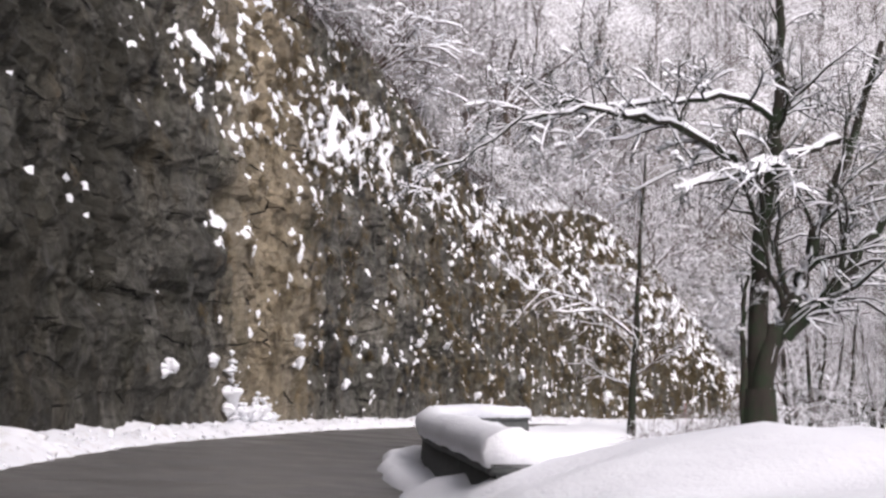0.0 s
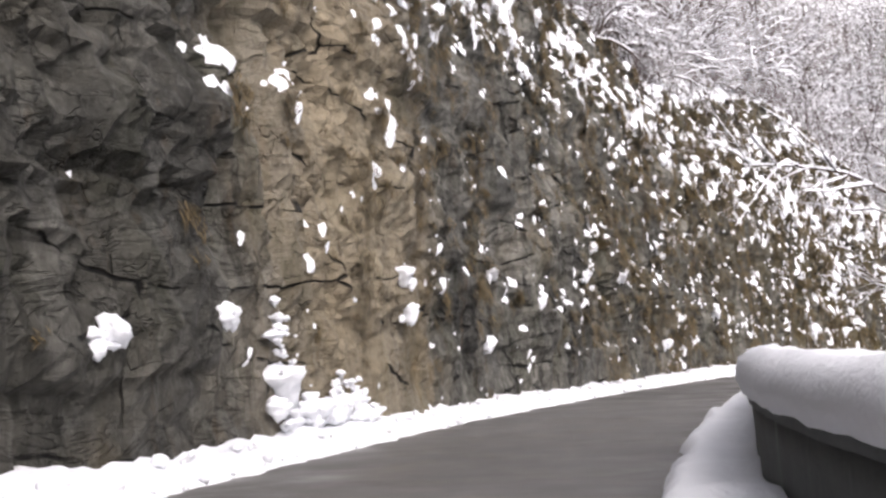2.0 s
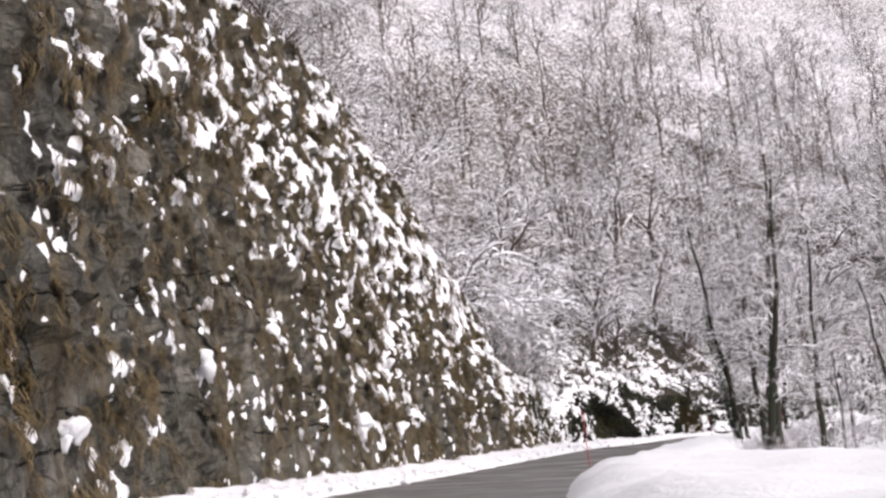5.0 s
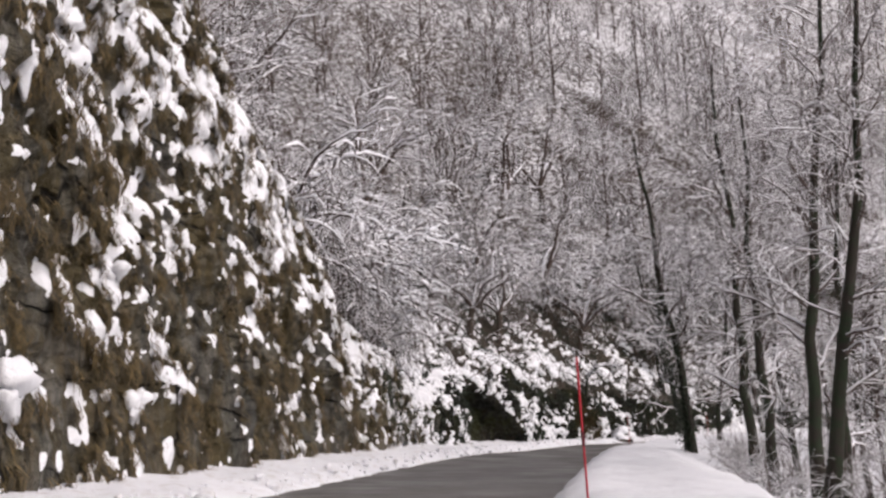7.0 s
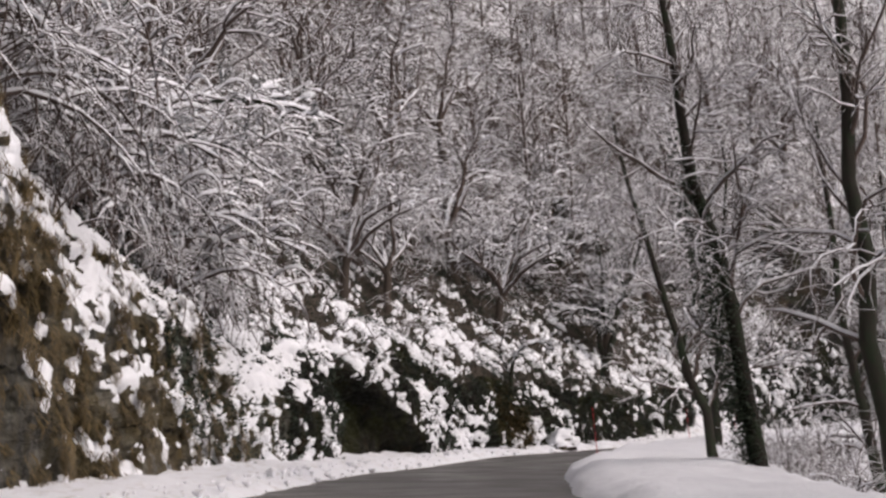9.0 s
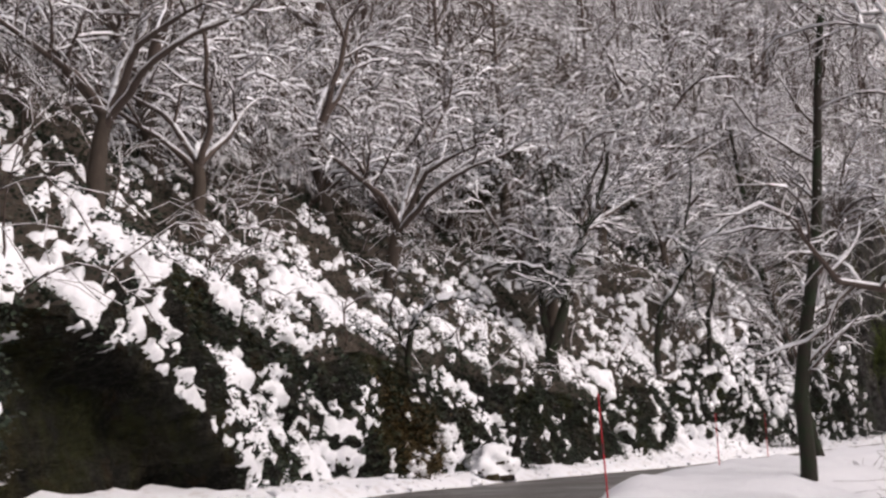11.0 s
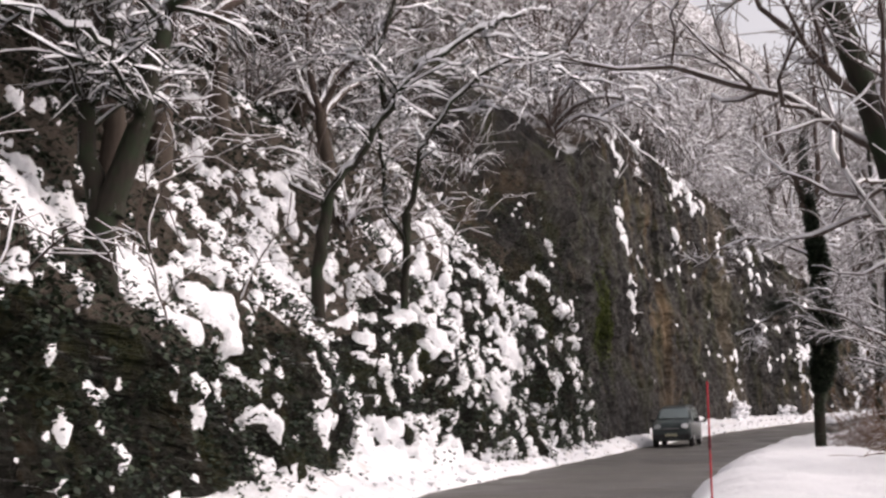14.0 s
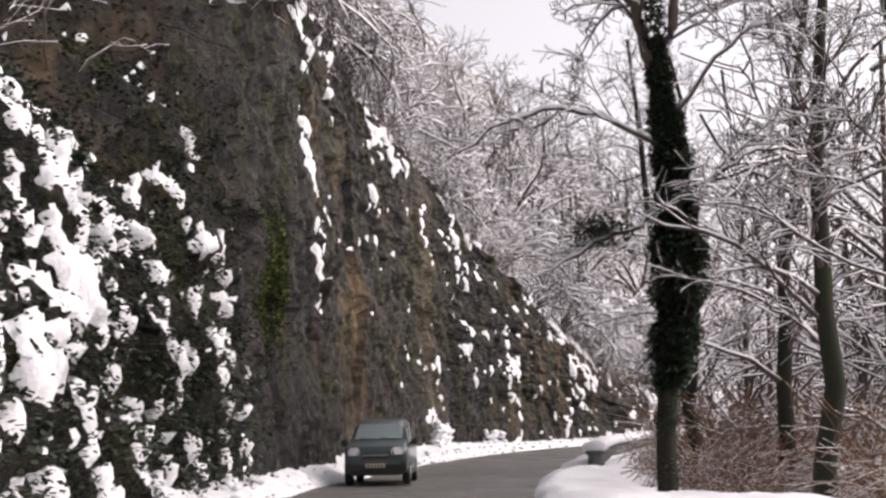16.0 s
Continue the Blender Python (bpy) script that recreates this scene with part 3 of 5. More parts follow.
class Wood:
    """Collects tapered branches as arrays: wood, and the snow that lies along it."""

    def __init__(self, rng):
        self.rng = rng
        self.v, self.f, self.sv, self.sf = [], [], [], []
        self.n = self.sn = 0

    def tube(self, pts, radii, sides):
        p, r = np.array(pts), np.array(radii)
        t = np.gradient(p, axis=0)
        t /= np.linalg.norm(t, axis=1)[:, None] + 1e-9
        ref = np.where(np.abs(t[:, 2:3]) > 0.9, np.array([[1.0, 0, 0]]), np.array([[0, 0, 1.0]]))
        a = np.cross(t, ref)
        a /= np.linalg.norm(a, axis=1)[:, None] + 1e-9
        b = np.cross(a, t)
        ang = np.arange(sides) * 2 * math.pi / sides + math.pi / 2
        ring = p[:, None, :] + r[:, None, None] * (np.cos(ang)[None, :, None] * a[:, None, :] + np.sin(ang)[None, :, None] * b[:, None, :])
        k, m = len(p), sides
        idx = self.n + np.arange(k * m).reshape(k, m)
        nxt = np.roll(idx, -1, 1)
        self.f.append(np.stack([idx[:-1], nxt[:-1], nxt[1:], idx[1:]], -1).reshape(-1, 4))
        self.v.append(ring.reshape(-1, 3))
        self.n += k * m

    def snow(self, pts, radii, depth):
        """A ridge of snow along the upper side."""
        p, r = np.array(pts), np.array(radii)
        t = np.gradient(p, axis=0)
        t /= np.linalg.norm(t, axis=1)[:, None] + 1e-9
        flat = 1 - np.abs(t[:, 2])
        a = np.cross(t, np.array([[0, 0, 1.0]]))
        a /= np.linalg.norm(a, axis=1)[:, None] + 1e-6
        up = np.array([[0, 0, 1.0]])
        d = (depth * np.clip(flat * 1.6, 0, 1) * self.rng.uniform(0.25, 1.25, len(p)))[:, None]
        d[0] *= 0.2
        d[-1] *= 0.2
        w = r[:, None] * 0.95 + d * 0.35
        ring = np.stack([p + a * w + up * r[:, None] * 0.25, p + a * w * 0.55 + up * (r[:, None] * 0.7 + d), p - a * w * 0.55 + up * (r[:, None] * 0.7 + d), p - a * w + up * r[:, None] * 0.25], 1)
        k, m = len(p), 4
        idx = self.sn + np.arange(k * m).reshape(k, m)
        self.sf.append(np.stack([idx[:-1, :-1], idx[:-1, 1:], idx[1:, 1:], idx[1:, :-1]], -1).reshape(-1, 4))
        self.sv.append(ring.reshape(-1, 3))
        self.sn += k * m

    def branch(self, start, way, length, radius, level, deepest, droop=0.0, kids=5, sides=5, wander=0.18, snow=0.0, spread=0.9, thin=0.02):
        rng = self.rng
        n = max(3, int(3 + length / (1.2 if level < 2 else 0.6))) if level < deepest else 2
        p, d = np.array(start, float), np.array(way, float)
        d /= np.linalg.norm(d)
        pts, rad = [p.copy()], [radius]
        for i in range(n):
            d = d + rng.normal(0, wander, 3)
            d[2] -= droop * (i + 1) / n
            d /= np.linalg.norm(d)
            p = p + d * length / n
            pts.append(p.copy())
            rad.append(max(thin, radius * (1 - 0.8 * (i + 1) / n)))
        self.tube(pts, rad, sides if level < 2 else (4 if level < deepest else 3))
        if snow and 0 < level < deepest:
            self.snow(pts, rad, snow)
        if level >= deepest:
            return
        for c in range(kids):
            u = rng.uniform(0.22, 1.0) if level else rng.uniform(0.3, 1.0)
            q = u * n
            i = min(int(q), n - 1)
            base = pts[i] + (pts[i + 1] - pts[i]) * (q - i)
            t = pts[i + 1] - pts[i]
            t /= np.linalg.norm(t)
            side = rng.normal(0, 1, 3)
            side -= t * side.dot(t)
            side /= np.linalg.norm(side)
            w = t * rng.uniform(0.35, 0.9) + side * spread + np.array((0, 0, 0.15))
            self.branch(base, w, length * rng.uniform(0.32, 0.6) * (1.15 - 0.5 * u), max(thin, radius * (1 - 0.75 * u) * 0.6), level + 1, deepest, droop, max(3, kids - 1) if level else kids, sides, wander * 1.15, snow, spread, thin)

    def limb(self, pts, r0, r1, kids, length, snow):
        """A bough along a bent line, with smaller branches all along it."""
        rng = self.rng
        line = smooth_pts(pts, 5)
        line[1:-1] += rng.normal(0, 0.05, (len(line) - 2, 3))
        rad = np.linspace(r0, r1, len(line))
        self.tube(line, rad, 8)
        self.snow(line, rad, snow)
        for c in range(kids):
            u = rng.uniform(0.25, 1.0)
            i = min(int(u * (len(line) - 1)), len(line) - 2)
            t = line[i + 1] - line[i]
            t = t / np.linalg.norm(t)
            side = np.cross(t, rng.normal(0, 1, 3))
            side /= np.linalg.norm(side) + 1e-9
            self.branch(line[i], t * rng.uniform(0.4, 1.0) + side * 0.9 + np.array((0, 0, 0.15)), length * rng.uniform(0.5, 1.2) * (1.2 - 0.5 * u), max(0.014, rad[i] * 0.4), 1, 3, 0.1, 6, 5, 0.17, snow * 0.7, 0.8, 0.011)

    def meshes(self, name):
        wood = mesh_np(name, np.vstack(self.v), np.vstack(self.f))
        snow = mesh_np(name + "_snow", np.vstack(self.sv), np.vstack(self.sf)) if self.sv else None
        return wood, snow


def make_tree(name, label, seed, kind, mat=None, group="", ivy=0, ivy_leaves=15000, ivy_width=0.15, twig=None, bare=False, bough=None):
    rng = np.random.default_rng(seed)
    trunk, crown = Wood(rng), Wood(rng)
    if kind == "tall":  # slender straight tree, limbs from a third up
        h = 15.0
        pts = [(0, 0, -0.6)]
        x = y = 0.0
        for k in range(1, 11):
            x, y = x + rng.normal(0, 0.12), y + rng.normal(0, 0.12)
            pts.append((x, y, h * k / 10))
        rad = [0.2 * (1 - 0.85 * k / 10) + 0.02 for k in range(11)]
        rad[0] = 0.28
        trunk.tube(pts, rad, 9)
        for c in range(26):
            u = 0.2 + 0.77 * (c / 25) ** 0.9
            q = u * 10
            i = min(int(q), 9)
            base = np.array(pts[i]) + (np.array(pts[i + 1]) - np.array(pts[i])) * (q - i)
            a = rng.uniform(0, 2 * math.pi)
            crown.branch(base, (math.cos(a), math.sin(a), rng.uniform(0.6, 1.9)), rng.uniform(2.0, 4.3) * (1.15 - 0.7 * u) + 0.5, rng.uniform(0.04, 0.075) * (1.2 - u) + 0.01, 1, 3, rng.uniform(0.0, 0.2), 8, 5, 0.24, 0.032, 0.8, 0.009)
        if bough:  # one long snowy bough: height, way, length
            crown.branch((0, 0, bough[0]), bough[1], bough[2], 0.085, 1, 3, 0.05, 12, 6, 0.09, 0.14, 0.7, 0.012)
    elif kind == "fork":  # thick stems that part low down, with long level boughs
        trunk.tube([(0, 0, -0.8), (0, 0, 0.5), (0.02, 0.0, 1.9)], [0.62, 0.5, 0.42], 10)
        for pts, r0, r1, kids, ln, snow in (
                ([(0, 0, 1.6), (0.4, 0.1, 3.2), (1.0, 0.1, 4.4), (1.6, 0.2, 5.9), (2.4, 0.2, 7.9), (3.6, 0.3, 11.5)], 0.33, 0.08, 16, 3.2, 0.06),
                ([(-0.1, 0.2, 1.0), (0.1, 0.35, 5.0), (0.5, 0.45, 7.3), (0.75, 0.5, 9.3), (0.85, 0.6, 12.4), (0.7, 0.6, 15.5)], 0.3, 0.07, 18, 3.0, 0.06),
                ([(0.7, 0.1, 3.3), (1.8, -0.1, 4.4), (2.85, -0.2, 5.8), (3.6, -0.3, 6.7), (5.2, -0.4, 9.0)], 0.24, 0.06, 14, 2.8, 0.07),
                ([(-0.36, 0, 0.0), (-0.42, 0, 2.6), (-0.38, 0, 3.9), (-0.2, 0.1, 5.0)], 0.12, 0.04, 4, 1.5, 0.05),
                ([(0.4, 0.4, 7.2), (-0.85, 0.2, 8.3), (-2.4, -0.2, 8.9), (-4.4, -0.6, 9.2), (-6.4, -1.0, 8.8)], 0.15, 0.035, 18, 2.4, 0.13),
                ([(0.75, 0.5, 9.2), (-0.5, 0.6, 9.9), (-2.4, 0.6, 9.7), (-4.2, 0.5, 9.6)], 0.12, 0.03, 14, 2.2, 0.12),
                ([(2.3, 0.2, 8.7), (1.0, -0.4, 8.2), (-0.7, -0.8, 7.5), (-2.5, -1.2, 7.0)], 0.11, 0.03, 9, 1.6, 0.2),
                ([(-3.0, -0.3, 9.0), (-5.4, -0.5, 9.4), (-7.6, -0.6, 8.1), (-9.9, -0.7, 6.6)], 0.07, 0.02, 20, 1.6, 0.06)):
            crown.limb(pts, r0, r1, kids, ln, snow)
    elif kind == "ivied":  # one stem that parts in two high up
        trunk.tube(smooth_pts([(0, 0, -0.8), (0.05, 0, 1.5), (0.45, 0, 4.0), (0.4, 0, 6.5), (0.25, 0, 8.0)], 3), np.linspace(0.2, 0.15, 13), 9)
        for pts, r0, r1, kids, ln, snow in (
                ([(0.25, 0, 7.9), (-0.2, 0.1, 9.5), (-0.6, 0.2, 11.0), (-0.9, 0.2, 14.5)], 0.14, 0.03, 16, 2.6, 0.05),
                ([(0.25, 0, 7.9), (0.55, -0.1, 9.4), (0.7, -0.2, 11.5), (0.75, -0.2, 15.0)], 0.13, 0.03, 16, 2.6, 0.05),
                ([(0.3, 0, 6.6), (-1.2, 0.1, 7.4), (-2.6, 0.1, 7.3), (-3.9, 0.2, 6.6)], 0.06, 0.02, 10, 1.6, 0.06),
                ([(0.4, 0, 5.4), (-0.6, -0.2, 5.0), (-1.6, -0.3, 4.5), (-2.4, -0.3, 3.8)], 0.06, 0.02, 8, 1.3, 0.06),
                ([(0.4, 0, 5.0), (1.4, 0.2, 6.2), (2.6, 0.3, 6.6), (3.6, 0.3, 6.3)], 0.05, 0.02, 9, 1.5, 0.06),
                ([(0.4, 0, 7.0), (1.6, -0.2, 8.6), (2.8, -0.2, 9.3)], 0.06, 0.02, 9, 1.6, 0.05)):
            crown.limb(pts, r0, r1, kids, ln, snow)
    elif kind == "arch":  # several stems that bend over under the snow
        trunk.tube([(0, 0, -0.5), (0, 0, 0.15), (0.05, 0, 0.5)], [0.3, 0.24, 0.1], 8)
        for c in range(9):
            a = rng.uniform(-1.5, 1.5)
            crown.branch((rng.uniform(-0.2, 0.2), rng.uniform(-0.2, 0.2), 0), (math.cos(a) * 0.8, math.sin(a) * 0.8, rng.uniform(0.7, 1.5)), rng.uniform(4.5, 7.5), rng.uniform(0.07, 0.13), 1, 3, 0.42, 7, 5, 0.15, 0.12, 0.75, 0.02)
    elif kind == "wide":  # old tree, forked low, wide reach
        trunk.tube([(0, 0, -0.6), (0.1, 0, 1.2), (0.0, 0.15, 2.6), (0.15, 0.3, 3.6)], [0.42, 0.34, 0.3, 0.26], 9)
        for c in range(5):
            a = c * 1.26 + rng.uniform(-0.3, 0.3)
            crown.branch((0.1, 0.25, 3.0 + 0.12 * c), (math.cos(a) * 0.55, math.sin(a) * 0.55, 1.0), rng.uniform(6.5, 9.5), 0.19, 0, 3, 0.10, 6, 7, 0.16, 0.09, 0.95, 0.016)
    elif kind == "scrub":  # low twiggy bush
        trunk.tube([(0, 0, -0.3), (0, 0, 0.3)], [0.06, 0.04], 5)
        for c in range(10):
            a = rng.uniform(0, 2 * math.pi)
            crown.branch((0, 0, 0), (math.cos(a) * 0.7, math.sin(a) * 0.7, 1.0), rng.uniform(1.2, 2.6), 0.022, 2, 3, 0.25, 11, 4, 0.2, 0.04, 0.8, 0.009)
    ob = thing(name, label, "bush" if kind == "scrub" else "tree", group)
    w, s = trunk.meshes("trunk")
    part("trunk", w, mat or M_BARK, ob)
    w, s = crown.meshes("crown")
    part("crown", w, twig or M_TWIG, ob)
    if s and not bare:
        part("branch_snow", s, M_SNOW, ob, "fresh snow along the branches")
    if ivy and kind == "ivied":
        q = np.r_[1.9 + 7.0 * rng.beta(1.5, 1.7, ivy_leaves), 2.4 * rng.random(ivy_leaves // 9) ** 0.7, 1.9 + 9.5 * rng.beta(1.2, 1.0, ivy_leaves // 6)]
        mid = np.interp(q, (0, 1.5, 4.0, 6.5, 8.0, 11), (0, 0.05, 0.45, 0.4, 0.25, 0.1))
        wide = np.interp(q, (1.9, 2.6, 4.0, 6.0, 8.6, 11), (0.12, 0.34, 0.4, 0.27, 0.16, 0.2)) * (1 + 0.25 * np.sin(q * 5.1) * np.sin(q * 2.3))
        turn, far = rng.uniform(0, 2 * math.pi, len(q)), 1.35 * wide * rng.random(len(q)) ** 0.4 * rng.uniform(0.85, 1.15, len(q))
        pts = np.stack([mid + far * np.cos(turn), far * np.sin(turn), q], 1)
        clump = np.stack([rng.normal(-1.1, 0.28, 900), rng.normal(-0.2, 0.2, 900), rng.normal(5.0, 0.16, 900)], 1)
        part("ivy", leaves(np.vstack([pts, clump]), rng, 0.1), M_IVY, ob, "dark ivy wrapped round the trunk")
    elif ivy:
        part("ivy", leaves([(*(rng.normal(0, ivy_width, 2) * (1 + 1.0 * math.sin(2.9 * q / ivy))), q) for q in ivy * rng.beta(1.3, 1.9, ivy_leaves)], rng, 0.11), M_IVY, ob, "dark ivy wrapped round the trunk")
    return ob


def leaves(points, rng, size):
    """Small pointed leaves with a fold, one at each point."""
    p = np.array(points, float)
    n = len(p)
    a = rng.uniform(0, 2 * math.pi, n)
    tilt = rng.uniform(-0.9, 0.3, n)
    d = np.stack([np.cos(a) * np.cos(tilt), np.sin(a) * np.cos(tilt), np.sin(tilt)], 1)
    side = np.stack([-np.sin(a), np.cos(a), rng.uniform(-0.4, 0.4, n)], 1)
    k = (size * rng.uniform(0.6, 1.3, n))[:, None]
    v = np.stack([p, p + d * k * 0.5 + side * k * 0.38, p + d * k, p + d * k * 0.5 - side * k * 0.38], 1)
    return mesh_np("leaves", v.reshape(-1, 3), np.arange(4 * n).reshape(n, 4), False)


def plant(kinds, spots, rng):
    """Sets a copy of one of the kinds at each spot (x, y, z, turn, size); the first use of a kind moves the model itself."""
    for k, (x, y, z, turn, size, which) in enumerate(spots):
        m = pose(x, y, z, rng.uniform(-5, 5), rng.uniform(-5, 5), turn)
        ob = kinds[which]
        c = copy_thing(ob, m)
        c.scale = (size, size, size * rng.uniform(0.9, 1.1))
    return


def drop_model(ob):
    for o in (*ob.children_recursive, ob):
        bpy.data.objects.remove(o)


rng = np.random.default_rng(7)
arch_kinds = [make_tree("arching_tree", "bare multi-stemmed tree bent over under fresh snow", 20 + k, "arch", group="trees on the bank") for k in range(4)]
wide_kinds = [make_tree("bank_tree", "bare old tree with snow-laden limbs on the slope", 40 + k, "wide", group="trees on the bank") for k in range(3)]
tall_kinds = [make_tree("verge_tree", "slender bare tree with snowy twigs beside the road", 60 + k, "tall", M_MOSSBARK, "trees on the verge") for k in range(3)]
scrub_kinds = [make_tree("snowy_bush", "low twiggy bush loaded with snow", 80 + k, "scrub", group="bushes on the verge") for k in range(3)]

# slope above the rock wall and the bank: arching trees near the brow, taller ones behind
spots = []
for s in np.arange(20, 330, 4.2):
    if 118 < s < 149:
        continue
    p = on_hill(s + rng.uniform(-2, 2), rng.uniform(0.6, 3.0) + rng.uniform(5, 10) * (170 < s < 242))
    spots.append((*p, heading(s) + rng.uniform(-50, 50), rng.uniform(0.7, 1.15), rng.integers(4)))
for s in np.arange(47, 66, 1.7):  # loaded branches hanging over the brow
    p = on_hill(s, rng.uniform(0.1, 1.0))
    spots.append((*p, heading(s) - 40 + rng.uniform(-40, 40), rng.uniform(0.45, 0.65), rng.integers(4)))
for s in np.arange(152, 240, 4.6):  # a second, larger row over the bank
    p = on_hill(s + rng.uniform(-1, 1), rng.uniform(5.5, 11.0))
    spots.append((*p, heading(s) + rng.uniform(-60, 60), rng.uniform(0.65, 0.95), rng.integers(4)))
plant(arch_kinds, spots, rng)
spots = []
for s, w in ((196.5, 3.6), (200.5, 5.5), (207, 2.4), (211.5, 3.4), (217.5, 4.2), (222.5, 2.6), (227, 5.0), (181, 3.0), (187, 4.4)):  # dark trunks rising from the bank
    p = on_hill(s, w)
    spots.append((*p, rng.uniform(0, 360), rng.uniform(0.55, 0.85), rng.integers(3)))
for s in np.arange(25, 335, 11.0):
    for w in (7, 16):
        p = on_hill(s + rng.uniform(-3, 3), w + rng.uniform(-2.5, 2.5))
        spots.append((*p, rng.uniform(0, 360), rng.uniform(0.75, 1.15), rng.integers(3)))
plant(wide_kinds, spots, rng)

# valley side: trunks beside the road, then rows behind them down the slope
spots = []
for x, y, size, k in ((49.7, 137.8, 1.1, 1), (36.8, 118.5, 1.0, 2), (40.5, 123.0, 1.05, 0), (42.5, 127.5, 0.9, 1), (91.0, 173.2, 0.75, 1), (65.2, 161.2, 0.9, 0),
                      (105.8, 180.4, 1.0, 0), (99.5, 178.2, 0.7, 2), (113.5, 182.0, 1.0, 1), (118.0, 185.0, 0.9, 0), (126.0, 186.5, 1.0, 2)):
    spots.append((x, y, -1.3, rng.uniform(0, 360), size, k))
for s in np.arange(62, 330, 9.0):
    for o in (-13, -22) if s < 212 else (-28,):
        x, y = at(s + rng.uniform(-2.5, 2.5), o + rng.uniform(-2.5, 2.5))
        spots.append((x, y, ground_z(s, 0) - 2.6 + 0.42 * (o + 8), rng.uniform(0, 360), rng.uniform(0.7, 1.1), rng.integers(3)))
plant(tall_kinds, spots, rng)
fork = make_tree("roadside_tree", "dark forked tree with heavy snowy limbs behind the parapet", 91, "fork", M_MOSSBARK, twig=M_MOSSBARK)
fork.matrix_world = pose(8.9, 34.4, 0.0, 0, 0, 0)
gate = make_tree("roadside_tree", "mossy roadside tree with one long snow-laden bough", 71, "tall", M_MOSSBARK, bough=(5.6, (-0.85, -0.1, 0.5), 6.5))
gate.matrix_world = pose(10.5, 65.8, -0.6, 1, 2, 0)
ivied = make_tree("ivy_tree", "tall roadside tree with its trunk wrapped in dark ivy", 66, "ivied", M_MOSSBARK, ivy=9.0, ivy_leaves=30000)
leaning = make_tree("leaning_tree", "slender bare tree leaning over the snowy verge", 67, "tall", M_MOSSBARK)
leaning.matrix_world = pose(75.5, 169.3, -0.9, -9, -5, 0) @ Matrix.Scale(0.85, 4)
mossy = make_tree("ivy_tree", "slender roadside tree with ivy up its trunk", 68, "tall", M_MOSSBARK, ivy=9.0, ivy_leaves=4500, ivy_width=0.1)
mossy.matrix_world = pose(48.8, 141.1, -1.2, 0, -8, -29.5) @ Matrix.Scale(1.05, 4)
slanting = make_tree("leaning_tree", "thin bare tree slanting towards the road", 69, "tall", M_MOSSBARK)
slanting.matrix_world = pose(53.9, 148.2, -1.3, 0, -14, -29.5) @ Matrix.Scale(0.8, 4)
ivied.matrix_world = pose(106.5, 183.3, -0.4, 0, 0, -67)
spots = []
for s in np.arange(112, 205, 2.6):
    x, y = at(s, right_edge(s) - mound_w(s) - rng.uniform(1.5, 5))
    spots.append((x, y, ground_z(s, 0) - 1.0, rng.uniform(0, 360), rng.uniform(0.6, 1.05), rng.integers(3)))
for s in np.arange(53, 66, 0.9):
    x, y = at(s, right_edge(s) - 6.5 - rng.uniform(0, 5))
    spots.append((x, y, ground_z(s, 0) - 0.6, rng.uniform(0, 360), rng.uniform(0.9, 1.3), rng.integers(3)))
for s in np.arange(219, 239, 0.8):  # shrubs against the flank of the cliff
    p = on_hill(s, rng.uniform(0.0, 9.0))
    spots.append((*p, rng.uniform(0, 360), rng.uniform(1.0, 1.9), rng.integers(3)))
plant(scrub_kinds, spots, rng)
spots = [(*on_hill(s, w), heading(s) + rng.uniform(-30, 30), rng.uniform(0.75, 1.0), rng.integers(4)) for s, w in ((151, 1.5), (155, 3), (158, 2), (161, 4.5), (164, 2.5), (168, 4), (172, 6))]
spots += [(*on_hill(s, w), heading(s) + rng.uniform(-40, 40), rng.uniform(0.5, 0.8), rng.integers(4)) for s, w in ((226, 5), (229, 8), (234.5, 9), (230, 11))]
plant(arch_kinds, spots, rng)
dry_kinds = [make_tree("dry_bush", "leafless reddish-brown bush on the valley side", 120 + k, "scrub", M_DRY, "dry bushes on the verge", twig=M_DRY, bare=True) for k in range(2)]
spots = []
for s in np.arange(216, 264, 0.55):
    x, y = at(s, right_edge(s) - mound_w(s) - rng.uniform(1.6, 6.5))
    spots.append((x, y, ground_z(s, 0) - 0.7, rng.uniform(0, 360), rng.uniform(0.8, 1.5), rng.integers(2)))
plant(dry_kinds, spots, rng)


# bowed trees whose stems bend out over the bank under their snow
def bowed(name, label, seed, where, turn, stems, mat=None):
    rg = np.random.default_rng(seed)
    base, top = Wood(rg), Wood(rg)
    base.tube([(0, 0, -1.2), (0, 0, 0.0), stems[0][0][1]], [stems[0][1] * 1.5, stems[0][1] * 1.15, stems[0][1] * 0.98], 9)
    for pts, r0, r1, kids, ln, snow in stems:
        top.limb(pts, r0, r1, kids, ln, snow)
    ob = thing(name, label, "tree", "trees on the bank")
    part("trunk", base.meshes("trunk")[0], mat or M_MOSSBARK, ob)
    wood, snow = top.meshes("crown")
    part("crown", wood, mat or M_MOSSBARK, ob)
    part("branch_snow", snow, M_SNOW, ob, "fresh snow along the branches")
    ob.matrix_world = pose(*where, 0, 0, turn)
    return ob


